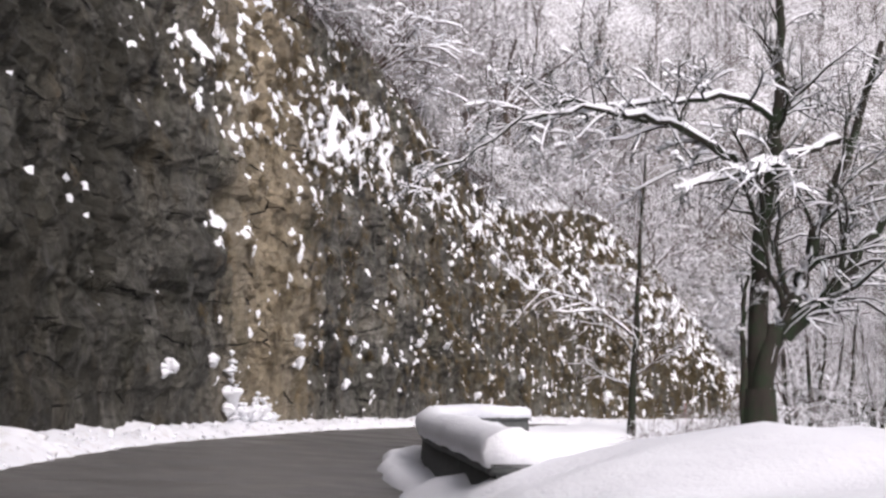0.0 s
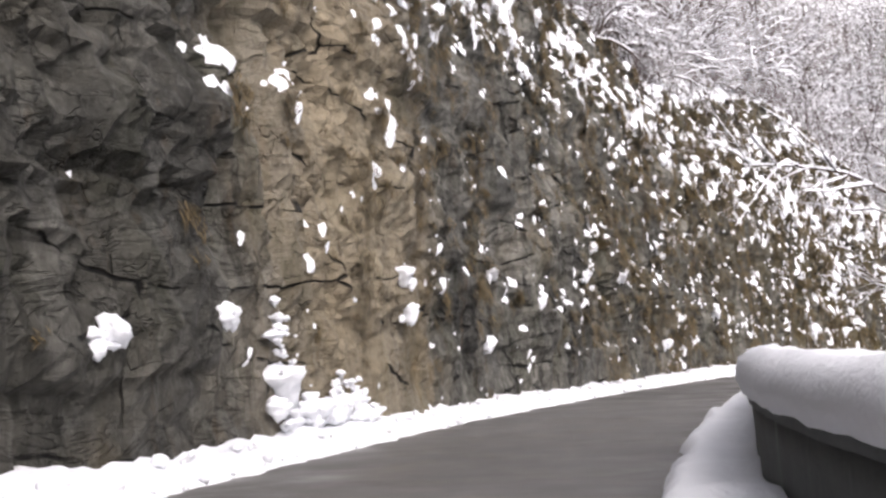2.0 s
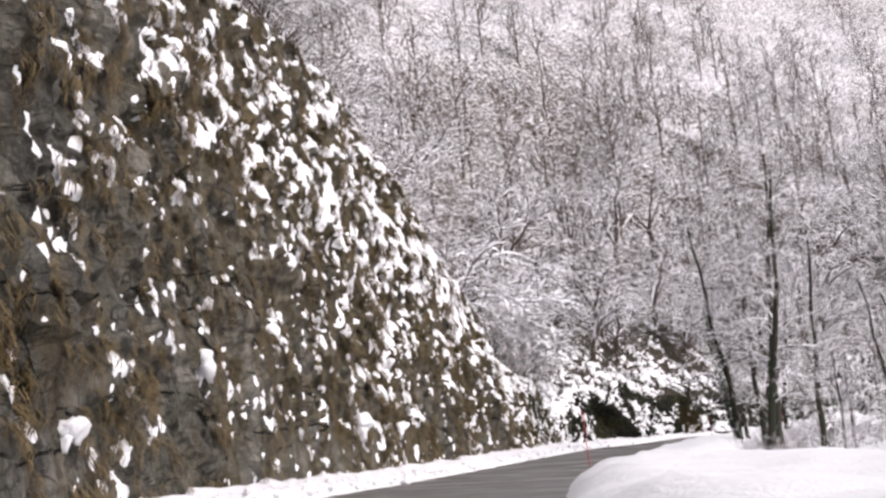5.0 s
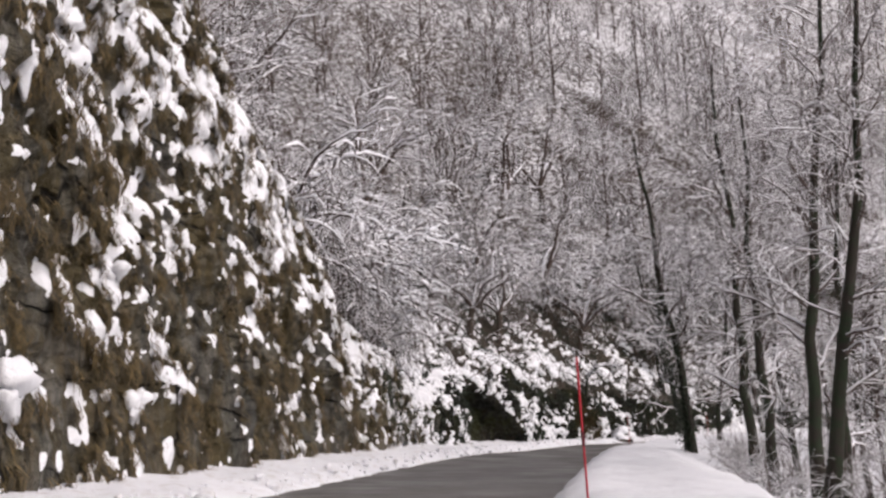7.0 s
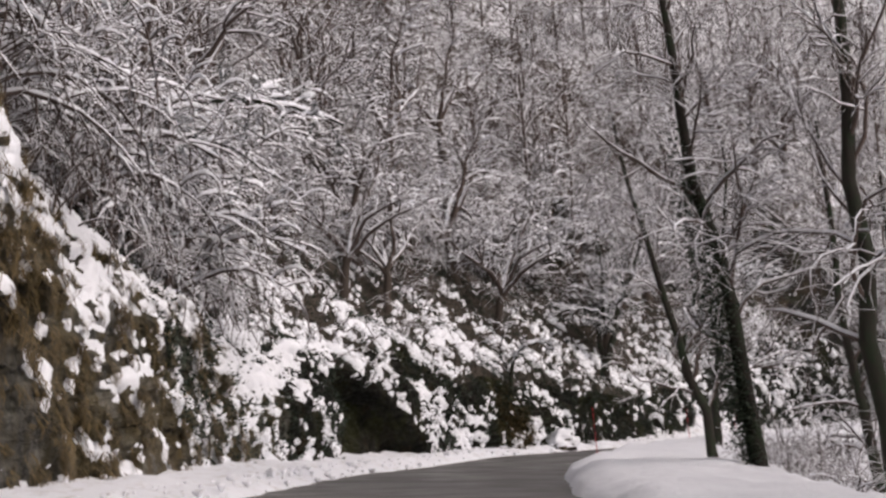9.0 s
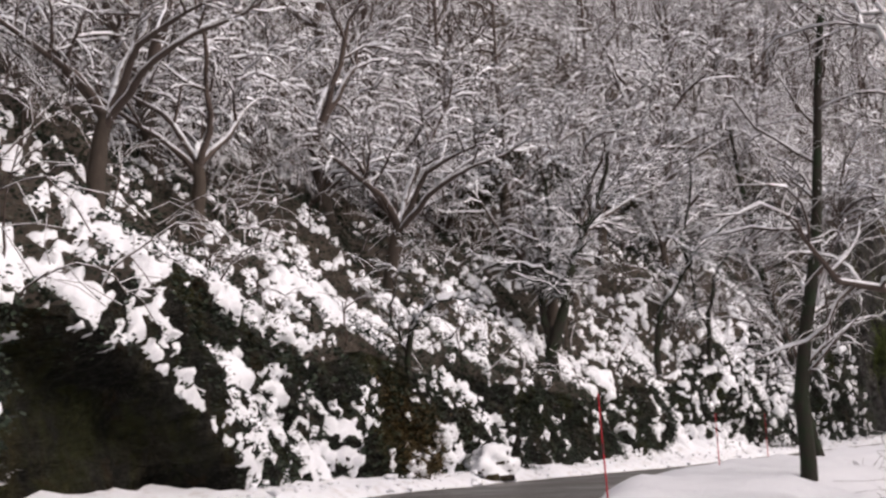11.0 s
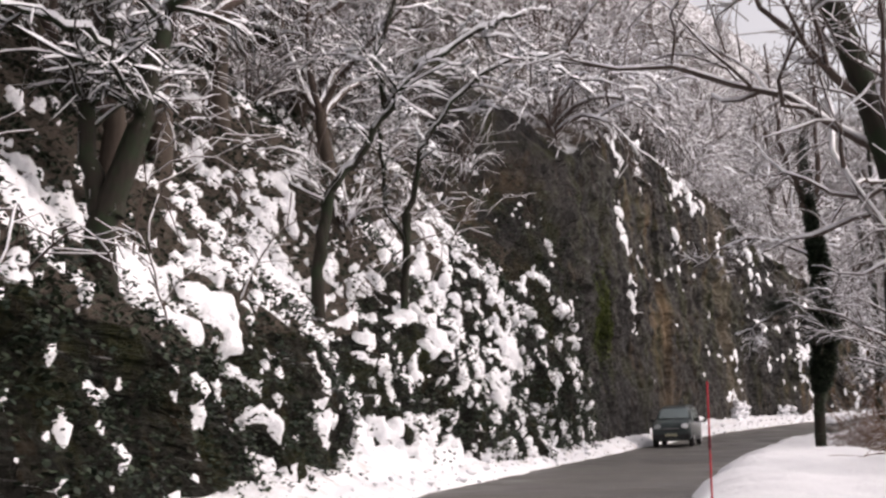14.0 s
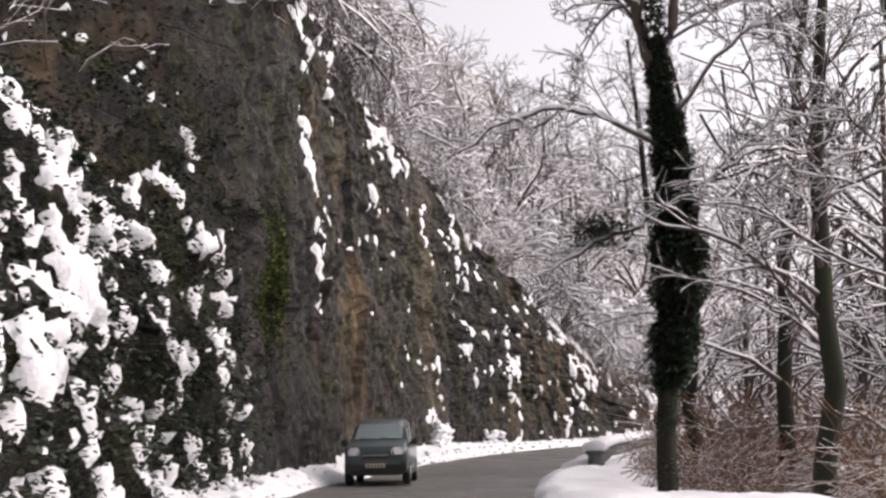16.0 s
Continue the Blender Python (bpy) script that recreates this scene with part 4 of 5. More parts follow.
bowed("bank_tree", "dark leaning tree with a forked mossy trunk on the bank", 201, (76.9, 184.3, 4.6), -45,
      [([(0, 0, 0), (0.7, 0, 1.8), (1.0, 0.1, 3.2), (1.6, 0.1, 4.7), (2.4, 0.2, 6.4), (3.6, 0.3, 9.5)], 0.23, 0.07, 20, 2.6, 0.08),
       ([(0, 0, 0.3), (-0.2, 0.2, 2.2), (0.2, 0.4, 4.2), (0.3, 0.5, 7.5)], 0.2, 0.05, 16, 2.2, 0.08),
       ([(0.9, 0.1, 2.8), (-0.4, -0.2, 3.6), (-1.8, -0.4, 3.9), (-3.0, -0.6, 3.4)], 0.08, 0.02, 10, 1.4, 0.12)])
bowed("bank_tree", "slender bowed tree with snow along its bent stem", 202, (86.3, 187.9, 4.9), -52,
      [([(0, 0, 0), (0.4, 0, 2.0), (1.3, 0, 3.0), (2.0, 0, 4.1), (2.5, 0, 4.9), (4.0, 0.1, 5.9), (5.4, 0.1, 6.4)], 0.13, 0.045, 16, 2.2, 0.13),
       ([(1.9, 0, 4.0), (1.7, 0.2, 5.4), (2.2, 0.3, 7.0), (2.4, 0.3, 9.0)], 0.09, 0.03, 12, 2.0, 0.08)])
bowed("bank_tree", "slender tree arching over the bank with a snowy back", 203, (90.3, 188.4, 4.3), -52,
      [([(0, 0, 0), (0.2, 0, 2.5), (0.7, 0, 4.2), (1.3, 0, 5.3), (2.6, 0, 6.5), (4.0, 0, 6.8), (5.2, 0, 6.1)], 0.1, 0.03, 18, 1.8, 0.13),
       ([(0.1, 0, 1.6), (-0.5, 0.1, 3.2), (-0.4, 0.1, 5.0), (0.2, 0.1, 7.0)], 0.08, 0.03, 10, 1.6, 0.08)])
bowed("arching_tree", "thin sapling bent double under a ridge of snow", 204, (64.4, 175.9, 3.7), -45,
      [([(0, 0, 0), (0.2, 0, 0.95), (0.75, 0, 1.6), (1.85, 0, 1.8), (2.5, 0, 1.4)], 0.09, 0.03, 12, 1.1, 0.16),
       ([(0, 0, 0.2), (-0.4, 0.1, 1.2), (-0.3, 0.2, 2.6), (0.3, 0.2, 3.6)], 0.06, 0.02, 10, 1.2, 0.09)])
bowed("arching_tree", "tree with one long level bough under deep snow", 205, (*on_hill(160.5, 2.6)[:2], on_hill(160.5, 2.6)[2]), -30,
      [([(0, 0, 0), (-0.1, 0, 1.6), (0.2, 0, 2.9), (1.6, 0, 3.5), (3.6, 0, 3.6), (6.2, 0, 3.3), (8.2, 0, 2.5)], 0.16, 0.04, 22, 2.0, 0.2),
       ([(0, 0, 1.0), (0.3, 0.3, 3.6), (1.2, 0.4, 6.0), (2.6, 0.5, 8.0)], 0.12, 0.03, 18, 2.2, 0.12),
       ([(0, 0, 0.6), (1.2, -0.3, 1.9), (3.0, -0.5, 2.4), (5.0, -0.6, 1.8), (6.4, -0.7, 0.8)], 0.1, 0.025, 18, 1.8, 0.15)])


# far woods on the slope and across the valley: one mass
def forest(points, seed, models=3):
    rg = np.random.default_rng(seed)
    bases = []
    for m in range(models):
        w = Wood(rg)
        w.tube([(0, 0, -1), (0.1, 0, 4), (0, 0.2, 9)], [0.11, 0.08, 0.04], 4)
        for c in range(16):
            a = rg.uniform(0, 2 * math.pi)
            w.branch((0, 0, 0.8 + c * 0.52), (math.cos(a), math.sin(a), 0.95), rg.uniform(2, 4.4), 0.06, 2, 3, 0.1, 9, 4, 0.22, 0, 0.8, 0.032)
        bases.append((np.vstack(w.v), np.vstack(w.f)))
    vs, fs, n = [], [], 0
    for x, y, z in points:
        v, f = bases[rg.integers(models)]
        a, k = rg.uniform(0, 2 * math.pi), rg.uniform(0.8, 1.5)
        c, s_ = math.cos(a) * k, math.sin(a) * k
        vs.append(np.stack([v[:, 0] * c - v[:, 1] * s_ + x, v[:, 0] * s_ + v[:, 1] * c + y, v[:, 2] * k + z], 1))
        fs.append(f + n)
        n += len(v)
    return mesh_np("woods", np.vstack(vs), np.vstack(fs))


pts = []
for s in np.arange(15, 338, 4.6):
    for w in (12, 22, 30, 40, 52, 66, 82, 100):
        if w > 30 and rng.random() < 0.25:
            continue
        pts.append(on_hill(s + rng.uniform(-3, 3), w + rng.uniform(-4, 4)))
for s in np.arange(170, 336, 4.4):
    for o in (-17, -25, -34, -44, -56) if s < 236 else (-9.5, -13, -18, -25, -34, -46):
        if rng.random() < 0.85:
            x, y = at(s + rng.uniform(-2, 2), o + rng.uniform(-3, 3))
            pts.append((x, y, ground_z(s, 0) - 3.0 + 0.3 * (o + 10)))
thing("woods", "dense bare woods white with fresh snow", "woods", kind="stuff", mesh=forest(pts, 5), mat=M_TWIG)
for k in (*arch_kinds, *wide_kinds, *tall_kinds, *scrub_kinds, *dry_kinds):
    drop_model(k)


# ---- snow, grass and leaves on the rock ----
def ico(level):
    bm = bmesh.new()
    bmesh.ops.create_icosphere(bm, subdivisions=level, radius=1)
    v = np.array([p.co[:] for p in bm.verts])
    f = np.array([[q.index for q in p.verts] for p in bm.faces])
    bm.free()
    return v, f


ICO1, ICO2, ICO3 = ico(1), ico(2), ico(3)


def outward(s):
    """The level direction from the rock face to the road."""
    tx, ty = np.interp(s, RUN, TANGENT[:, 0]), np.interp(s, RUN, TANGENT[:, 1])
    return np.array((ty, -tx, 0.0)), np.array((tx, ty, 0.0))


def lumps(items, rng):
    """Uneven blobs of snow: place, out and along directions, width, depth, height of each."""
    vs, fs, n = [], [], 0
    for p, out, along, w, d, h in items:
        v, f = ICO3 if w > 0.18 else ICO2 if w > 0.07 else ICO1
        ph = rng.uniform(0, 6.3, 6)
        k = 1 + 0.22 * np.sin(v[:, 0] * 3.1 + ph[0]) + 0.2 * np.sin(v[:, 1] * 3.3 + ph[1]) + 0.2 * np.sin(v[:, 2] * 4.1 + ph[2]) + 0.16 * np.sin((v[:, 0] - v[:, 2]) * 6.5 + ph[3]) + 0.08 * np.sin((v[:, 1] + v[:, 0]) * 11 + ph[4])
        q = v * k[:, None]
        low = np.clip(-q[:, 2], 0, None)
        q[:, 0] *= 1 - 0.55 * np.clip(low, 0, 1)
        q[:, 2] = np.where(q[:, 2] < 0, q[:, 2] * rng.uniform(0.6, 1.7), q[:, 2] * 0.8)
        q[:, 1] *= 1 - 0.5 * np.clip(low, 0, 1)
        lean = rng.uniform(-0.6, 0.6)
        vs.append(p + along * (q[:, 0:1] * w + lean * q[:, 2:3] * h) + out * q[:, 1:2] * d + np.array((0, 0, 1.0)) * q[:, 2:3] * h)
        fs.append(f + n)
        n += len(v)
    return mesh_np("lumps", np.vstack(vs), np.vstack(fs))


def strands(items, rng):
    """Tufts of hanging grass: place, out and along directions, width, length of each."""
    p0, q = [], []
    for p, out, along, w, ln in items:
        for _ in range(10):
            a = p + along * rng.uniform(-w, w) + out * rng.uniform(0.0, 0.12) + np.array((0, 0, rng.uniform(-0.15, 0.1)))
            e = ln * rng.uniform(0.5, 1.2)
            wd = along * rng.uniform(0.01, 0.03)
            mid = a + out * rng.uniform(0.05, 0.25) * (0.4 + e) - np.array((0, 0, 0.45 * e))
            end = a + out * rng.uniform(0.0, 0.2) * (0.4 + e) + along * rng.uniform(-0.15, 0.15) - np.array((0, 0, e))
            q.append((a - wd, a + wd, mid + wd * 1.2, mid - wd * 1.2))
            q.append((mid - wd * 1.2, mid + wd * 1.2, end + wd * 0.2, end - wd * 0.2))
    v = np.array(q).reshape(-1, 3)
    return mesh_np("strands", v, np.arange(len(v)).reshape(-1, 4), False)


# A sheet of snow over the rock: thick where it has caught, sunk into the rock where it has slid off.
def sheet(s0, s1, step, v_step, v_max, hill):
    """Rows along s, columns up the face and then w metres up the slope: places, unit normals, heights up the sheet."""
    rows = []
    ups = []
    for s in np.arange(s0, s1, step):
        h = max(1.5, wall_h(s))
        k = np.arange(0, v_max, v_step)
        i = np.interp(s, S_LEFT, np.arange(len(S_LEFT)))
        a, c = int(i), i - int(i)
        f = FACE[a] * (1 - c) + FACE[a + 1] * c
        g = HILL[a] * (1 - c) + HILL[a + 1] * c
        ww = np.r_[0, HILL_STEPS]
        pos = np.where(k < h, k / h * (FACE_ROWS - 1), FACE_ROWS - 1 + (k - h) / 1.4)
        line = np.vstack([f, g[1:]])
        mark = np.r_[np.arange(FACE_ROWS), FACE_ROWS - 1 + ww[1:]]
        rows.append(np.stack([np.interp(pos, mark, line[:, j]) for j in range(3)], 1))
        ups.append(k)
    p = np.array(rows)
    n = np.cross(np.gradient(p, axis=0), np.gradient(p, axis=1))
    n /= np.linalg.norm(n, axis=2)[:, :, None] + 1e-9
    s = np.arange(s0, s1, step)
    out = np.array([outward(q)[0] for q in s])
    n *= np.sign((n * out[:, None, :]).sum(2) + 1e-9)[:, :, None]
    return s, np.array(ups), p, n


def noisy(p, scales):
    """Sum of noises at points, with (scale, vertical stretch, weight, seed) each."""
    f = np.zeros(p.shape[:2])
    for k, stretch, w, seed in scales:
        q = p * np.array((k, k, k * stretch)) + seed
        f += w * np.array([noise.noise(Vector(v)) for v in q.reshape(-1, 3)]).reshape(f.shape)
    return f


def drape(s, p, n, field, thick, soft):
    """The mesh of the snow where the field is positive."""
    out = np.array([outward(q)[0] for q in s])[:, None, :]
    d = np.clip(field / soft, -0.5, 1.0)
    d = np.where(d > 0, np.sqrt(np.clip(d, 0, 1)), d) * thick
    v = p + (0.55 * n + 0.2 * out) * d[:, :, None]
    v[:, :, 2] += 0.5 * d
    q = grid_faces(*p.shape[:2])
    keep = (field.ravel()[q] > 0).any(1)
    q = q[keep]
    used, inv = np.unique(q.ravel(), return_inverse=True)
    return mesh_np("snow", v.reshape(-1, 3)[used], inv.reshape(-1, 4))


def caught(lumpy, share, extra=0.0):
    """Positive on that share of the sheet where the noise is highest; extra is counted in its spreads."""
    z = (lumpy - lumpy.mean()) / lumpy.std()
    marks = np.linspace(0, 1, 201)
    limit = np.interp(np.clip(share, 0.0005, 0.999), marks, np.quantile(z, 1 - marks))
    return 0.3 * (z + extra - limit)


rng = np.random.default_rng(11)
# on the wall: specks low down, ragged fields under the brow and towards its far end
s, up, p, n = sheet(20, 166, 0.085, 0.085, 20.0, 4)
S = s[:, None]
share = np.interp(S, (4, 40, 55, 70, 90, 108, 125, 145, 168), (0.0015, 0.004, 0.012, 0.024, 0.045, 0.095, 0.18, 0.2, 0.17)) * np.clip(0.5 + 0.1 * up, 0.5, 1.7)
brow = np.interp(S, (4, 36, 44, 56, 74, 95, 168), (0, 0, 0.6, 1.1, 0.9, 0.5, 0.3)) * np.clip(1.3 - np.abs(up - np.interp(S, (40, 60, 80, 120), (13.5, 14.5, 14.5, 11))) / 2.6, 0, 1)
foot_snow = np.clip(1 - up / 0.8, 0, 1)
lumpy = noisy(p, ((0.28, 0.9, 0.2, 1.7), (1.2, 0.7, 0.34, 5.1), (3.0, 0.7, 0.42, 8.3), (6.5, 0.7, 0.22, 2.2)))
field = caught(lumpy, share, 1.45 * brow + 0.9 * foot_snow + 1.2 * (np.clip(n[:, :, 2], -0.4, 0.8) - 0.12))
thing("ledge_snow", "ragged patches of snow caught on the rock wall", "snow", kind="stuff", mesh=drape(s, p, n, field, 0.17, 0.4), mat=M_SNOW)

# the larger lumps that sit on ledges of the wall: along, height, half width
items = []
for q, z, w in ((40.2, 2.5, 0.26), (44.0, 2.75, 0.28), (54.6, 4.1, 0.3), (54.9, 3.2, 0.3), (62.6, 2.35, 0.27), (63.2, 4.6, 0.22), (67.6, 3.95, 0.28), (74.1, 5.0, 0.3), (76.8, 6.4, 0.3), (78.6, 5.1, 0.25),
                (85.5, 2.2, 0.28), (89.3, 11.7, 0.34), (91.6, 6.1, 0.28), (95.4, 3.8, 0.36), (106.1, 5.9, 0.42), (116.5, 4.0, 0.45), (116.8, 2.4, 0.55), (123.5, 5.3, 0.3), (124.0, 2.2, 0.42), (118.5, 9.0, 0.4), (121.0, 10.5, 0.4)):
    o, al = outward(q)
    for k in range(5):
        a = q + rng.uniform(-0.8, 0.8) * w * (k > 0)
        r = w * (1.0 if k == 0 else rng.uniform(0.35, 0.7))
        v = on_face(a, (z + (0 if k == 0 else rng.uniform(-0.9, 0.2) * w) + 0.4 - ground_z(a, 6)) / (wall_h(a) + 0.4))
        items.append((v + o * 0.3 * r, o, al, r, r * 0.75, r * 0.85))
thing("ledge_snow", "rounded lumps of snow on ledges of the wall", "snow", kind="stuff", mesh=lumps(items, rng), mat=M_SNOW)

# snow lying on a low shrub at the foot of the wall
items = []
for _ in range(260):
    a, b = rng.random(), rng.random() ** 1.3
    q = 46.3 + 6.0 * a
    h = 0.3 + 2.1 * b * (1.1 - 0.95 * a) * (0.6 + 0.4 * math.sin(9 * a + 1))
    o, al = outward(q)
    w = 0.1 * rng.lognormal(0, 0.45) * (1.2 - 0.4 * b)
    items.append((on_face(q, (0.4 + h) / 17.0) + o * rng.uniform(0.05, 0.35), o, al, w, w * 0.8, w * rng.uniform(0.5, 0.9)))
thing("shrub_snow", "lumps of snow on a shrub at the rock foot", "snow", kind="stuff", mesh=lumps(items, rng), mat=M_SNOW)

# dead grass and moss hanging between the patches
tuft = noisy(p[::3, ::3], ((0.35, 0.6, 0.6, 21.0), (1.2, 0.6, 0.5, 4.4))) + np.interp(S[::3], (40, 50, 70, 90, 168), (-0.6, -0.2, -0.15, 0.06, 0.1)) + 0.05 * np.clip(up[::3, ::3] - 2, 0, 3)
grass_items = []
for i, j in np.argwhere((tuft > 0.1) & (field[::3, ::3] > -0.7) & (field[::3, ::3] < 0.1)):
    if rng.random() < 0.4:
        o, al = outward(s[3 * i])
        grass_items.append((p[3 * i, 3 * j] + o * 0.02, o, al, rng.uniform(0.1, 0.3), rng.uniform(0.15, 0.6)))
beard = np.argwhere((field[:, :-5] < -0.02) & (field[:, 4:-1] > 0.03) & (S > 42))
for i, j in beard[rng.random(len(beard)) < 0.13]:  # dead grass under the edge of each patch of snow
    o, al = outward(s[i])
    grass_items.append((p[i, j] + o * 0.08, o, al, rng.uniform(0.05, 0.14), rng.uniform(0.2, 0.65)))
thing("hanging_grass", "olive-brown dead grass and moss hanging from the rock", "grass", kind="stuff", mesh=strands(grass_items, rng), mat=M_GRASS)

# on the bank: connected fields over the slope, dark holes, ivy over the low face
s, up, p, n = sheet(148, 239, 0.1, 0.1, 21.0, 14)
S = s[:, None]
low = np.interp(S, (148, 152, 158, 166, 176, 184, 191, 197, 208, 214, 220, 236), (0.1, 0.14, 0.23, 0.25, 0.28, 0.3, 0.26, 0.13, 0.1, 0.22, 0.17, 0.12))
mid = np.interp(S, (148, 156, 166, 180, 190, 198, 212, 218, 230, 239), (0.3, 0.38, 0.42, 0.5, 0.46, 0.29, 0.24, 0.28, 0.16, 0.04))
edge_up = np.interp(S, (148, 158, 166, 175, 184, 191, 197, 206, 215, 236), (7.5, 4.0, 3.2, 4.2, 3.8, 3.2, 3.4, 3.6, 2.6, 2.4)) + 1.0 * noisy(p[:, :1] * np.array((1, 1, 0)), ((0.13, 1, 1.8, 1.3), (0.4, 1, 1.4, 3.3), (1.1, 1, 0.7, 2.3)))
k = np.clip((up - edge_up) / 1.4, 0, 1)
share = (low * (1 - k) + mid * k) * np.interp(up, (0, 6.5, 9, 14, 21), (1, 1, 0.45, 0.25, 0.2))
apron = 4.0 * np.exp(-((S - 216) / 4.2) ** 2) * np.clip(1.2 - up / 1.7, 0, 1) + 1.0 * np.clip(1 - up / 0.5, 0, 1)
lumpy = noisy(p, ((0.22, 1.0, 0.22, 7.7), (0.75, 0.9, 0.34, 3.1), (2.1, 0.85, 0.4, 9.3), (4.6, 0.85, 0.42, 6.2)))
lumpy += np.clip((S - 212) / 10, 0, 1) * noisy(p, ((3.0, 0.9, 0.45, 4.6),))
shelf = 1.5 * np.exp(-((up - 3.9 + 0.04 * (S - 184)) / 0.5) ** 2) * np.clip((S - 178) / 3, 0, 1) * np.clip((194 - S) / 4, 0, 1)  # an ivied ledge
field = caught(lumpy, share, apron - shelf)
inside = np.array([[hollow(a, z - 0.3) for z in row] for a, row in zip(s, up)])
field -= 1.2 * (inside > 0) * (up > 0.7)
field = np.where(S > 237.3, field - 0.6 * (S - 237.3), field)
field = np.where((S < 160) & (up < np.interp(S, (148, 152, 160), (9, 5, 0))), -1.0, field)
thing("bank_snow", "thick connected pillows of snow over the leafy bank", "snow", kind="stuff", mesh=drape(s, p, n, field, 0.24, 0.4), mat=M_SNOW)

# dark leaves where the snow has not caught
holes = np.argwhere((field < -0.04) & (field > -0.8) & (up < 15) & (S > 156) & (inside < 0.2))
pts = []
clump = noisy(p[::4, ::4], ((0.8, 1, 0.5, 1.1), (2.0, 1, 0.4, 5.5)))
for i, j in holes[rng.integers(0, len(holes), 130000)]:
    if up[i, j] > edge_up[i, 0] + 1.5 and rng.random() < 0.3:
        continue
    c = clump[min(i // 4, clump.shape[0] - 1), min(j // 4, clump.shape[1] - 1)]
    o, al = outward(s[i])
    deep = min(1.0, -field[i, j] / 0.22)
    pts.append(p[i, j] + n[i, j] * deep * max(0.0, (0.2 + 0.9 * c) * rng.random() ** 0.5) + o * 0.03 + rng.normal(0, 0.04, 3))
thing("ivy", "dark glossy ivy and evergreen leaves over the bank", "ivy", kind="stuff", mesh=leaves(pts, rng, 0.13), mat=M_IVY)

# a rusty curtain of moss on the low rock beside the boulder
pts = []
for _ in range(9000):
    a, b = rng.normal(0, 1, 2)
    q = 189.3 + 0.8 * a + 0.25 * b
    v = on_face(q, 0.42 + 0.2 * b)
    pts.append(v + outward(q)[0] * abs(rng.normal(0.05, 0.12)))
thing("moss", "rusty brown moss curtain on the low dark rock", "moss", kind="stuff", mesh=leaves(pts, rng, 0.1), mat=M_BROWNMOSS)

# on the cliff: a cascade down the pillar's corner, a fringe along the foot, a few ledges
s, up, p, n = sheet(240, 330, 0.16, 0.16, 20.0, 3)
S = s[:, None]
share = np.interp(S, (240, 246, 252, 275, 300, 330), (0.001, 0.003, 0.008, 0.02, 0.06, 0.1)) + 0 * up
corner = np.exp(-((S - 247.2 + 0.05 * (up - 6)) / 0.8) ** 2) * np.clip((up - 1.0) / 5, 0.4, 1)
fringe = 1.8 * np.clip(1 - up / 1.1, 0, 1) + 0.5 * np.clip((up - 11) / 4, 0, 1) * (S > 247)
lumpy = noisy(p, ((0.4, 0.5, 0.2, 2.7), (1.2, 0.6, 0.35, 6.1), (3.0, 0.6, 0.35, 1.3)))
field = caught(lumpy, share, 2.7 * corner + fringe + 0.9 * (np.clip(n[:, :, 2], -0.4, 0.8) - 0.1))
thing("ledge_snow", "snow caught on ledges of the dark cliff", "snow", kind="stuff", mesh=drape(s, p, n, field, 0.25, 0.35), mat=M_SNOW)

# snow on the shrubs at the foot of the cliff
items = []
for mid_s, wide, tall, count in ((273.5, 2.4, 1.8, 80), (262.0, 1.6, 0.9, 30), (281.0, 2.6, 1.2, 45)):
    for _ in range(count):
        a, b = rng.normal(0, 0.5), rng.random()
        q = mid_s + wide * a
        o, al = outward(q)
        w = 0.16 * rng.lognormal(0, 0.4)
        items.append((on_face(q, (0.5 + tall * b * math.exp(-a * a * 2)) / (wall_h(q) + 0.4)) + o * rng.uniform(0.2, 0.7), o, al, w, w * 0.9, w * 0.7))
thing("shrub_snow", "lumps of snow on shrubs along the cliff foot", "snow", kind="stuff", mesh=lumps(items, rng), mat=M_SNOW)

# a patch of green moss on the pillar
pts = []
for _ in range(5200):
    q = rng.normal(0, 1, 2)
    v = on_face(241.3 + 0.65 * q[0] + 0.12 * q[1], 0.44 + 0.075 * q[1])
    pts.append(v + outward(241.3)[0] * rng.uniform(0.02, 0.12))
thing("moss", "bright green moss patch on the dark cliff", "moss", kind="stuff", mesh=leaves(pts, rng, 0.09), mat=M_MOSS)

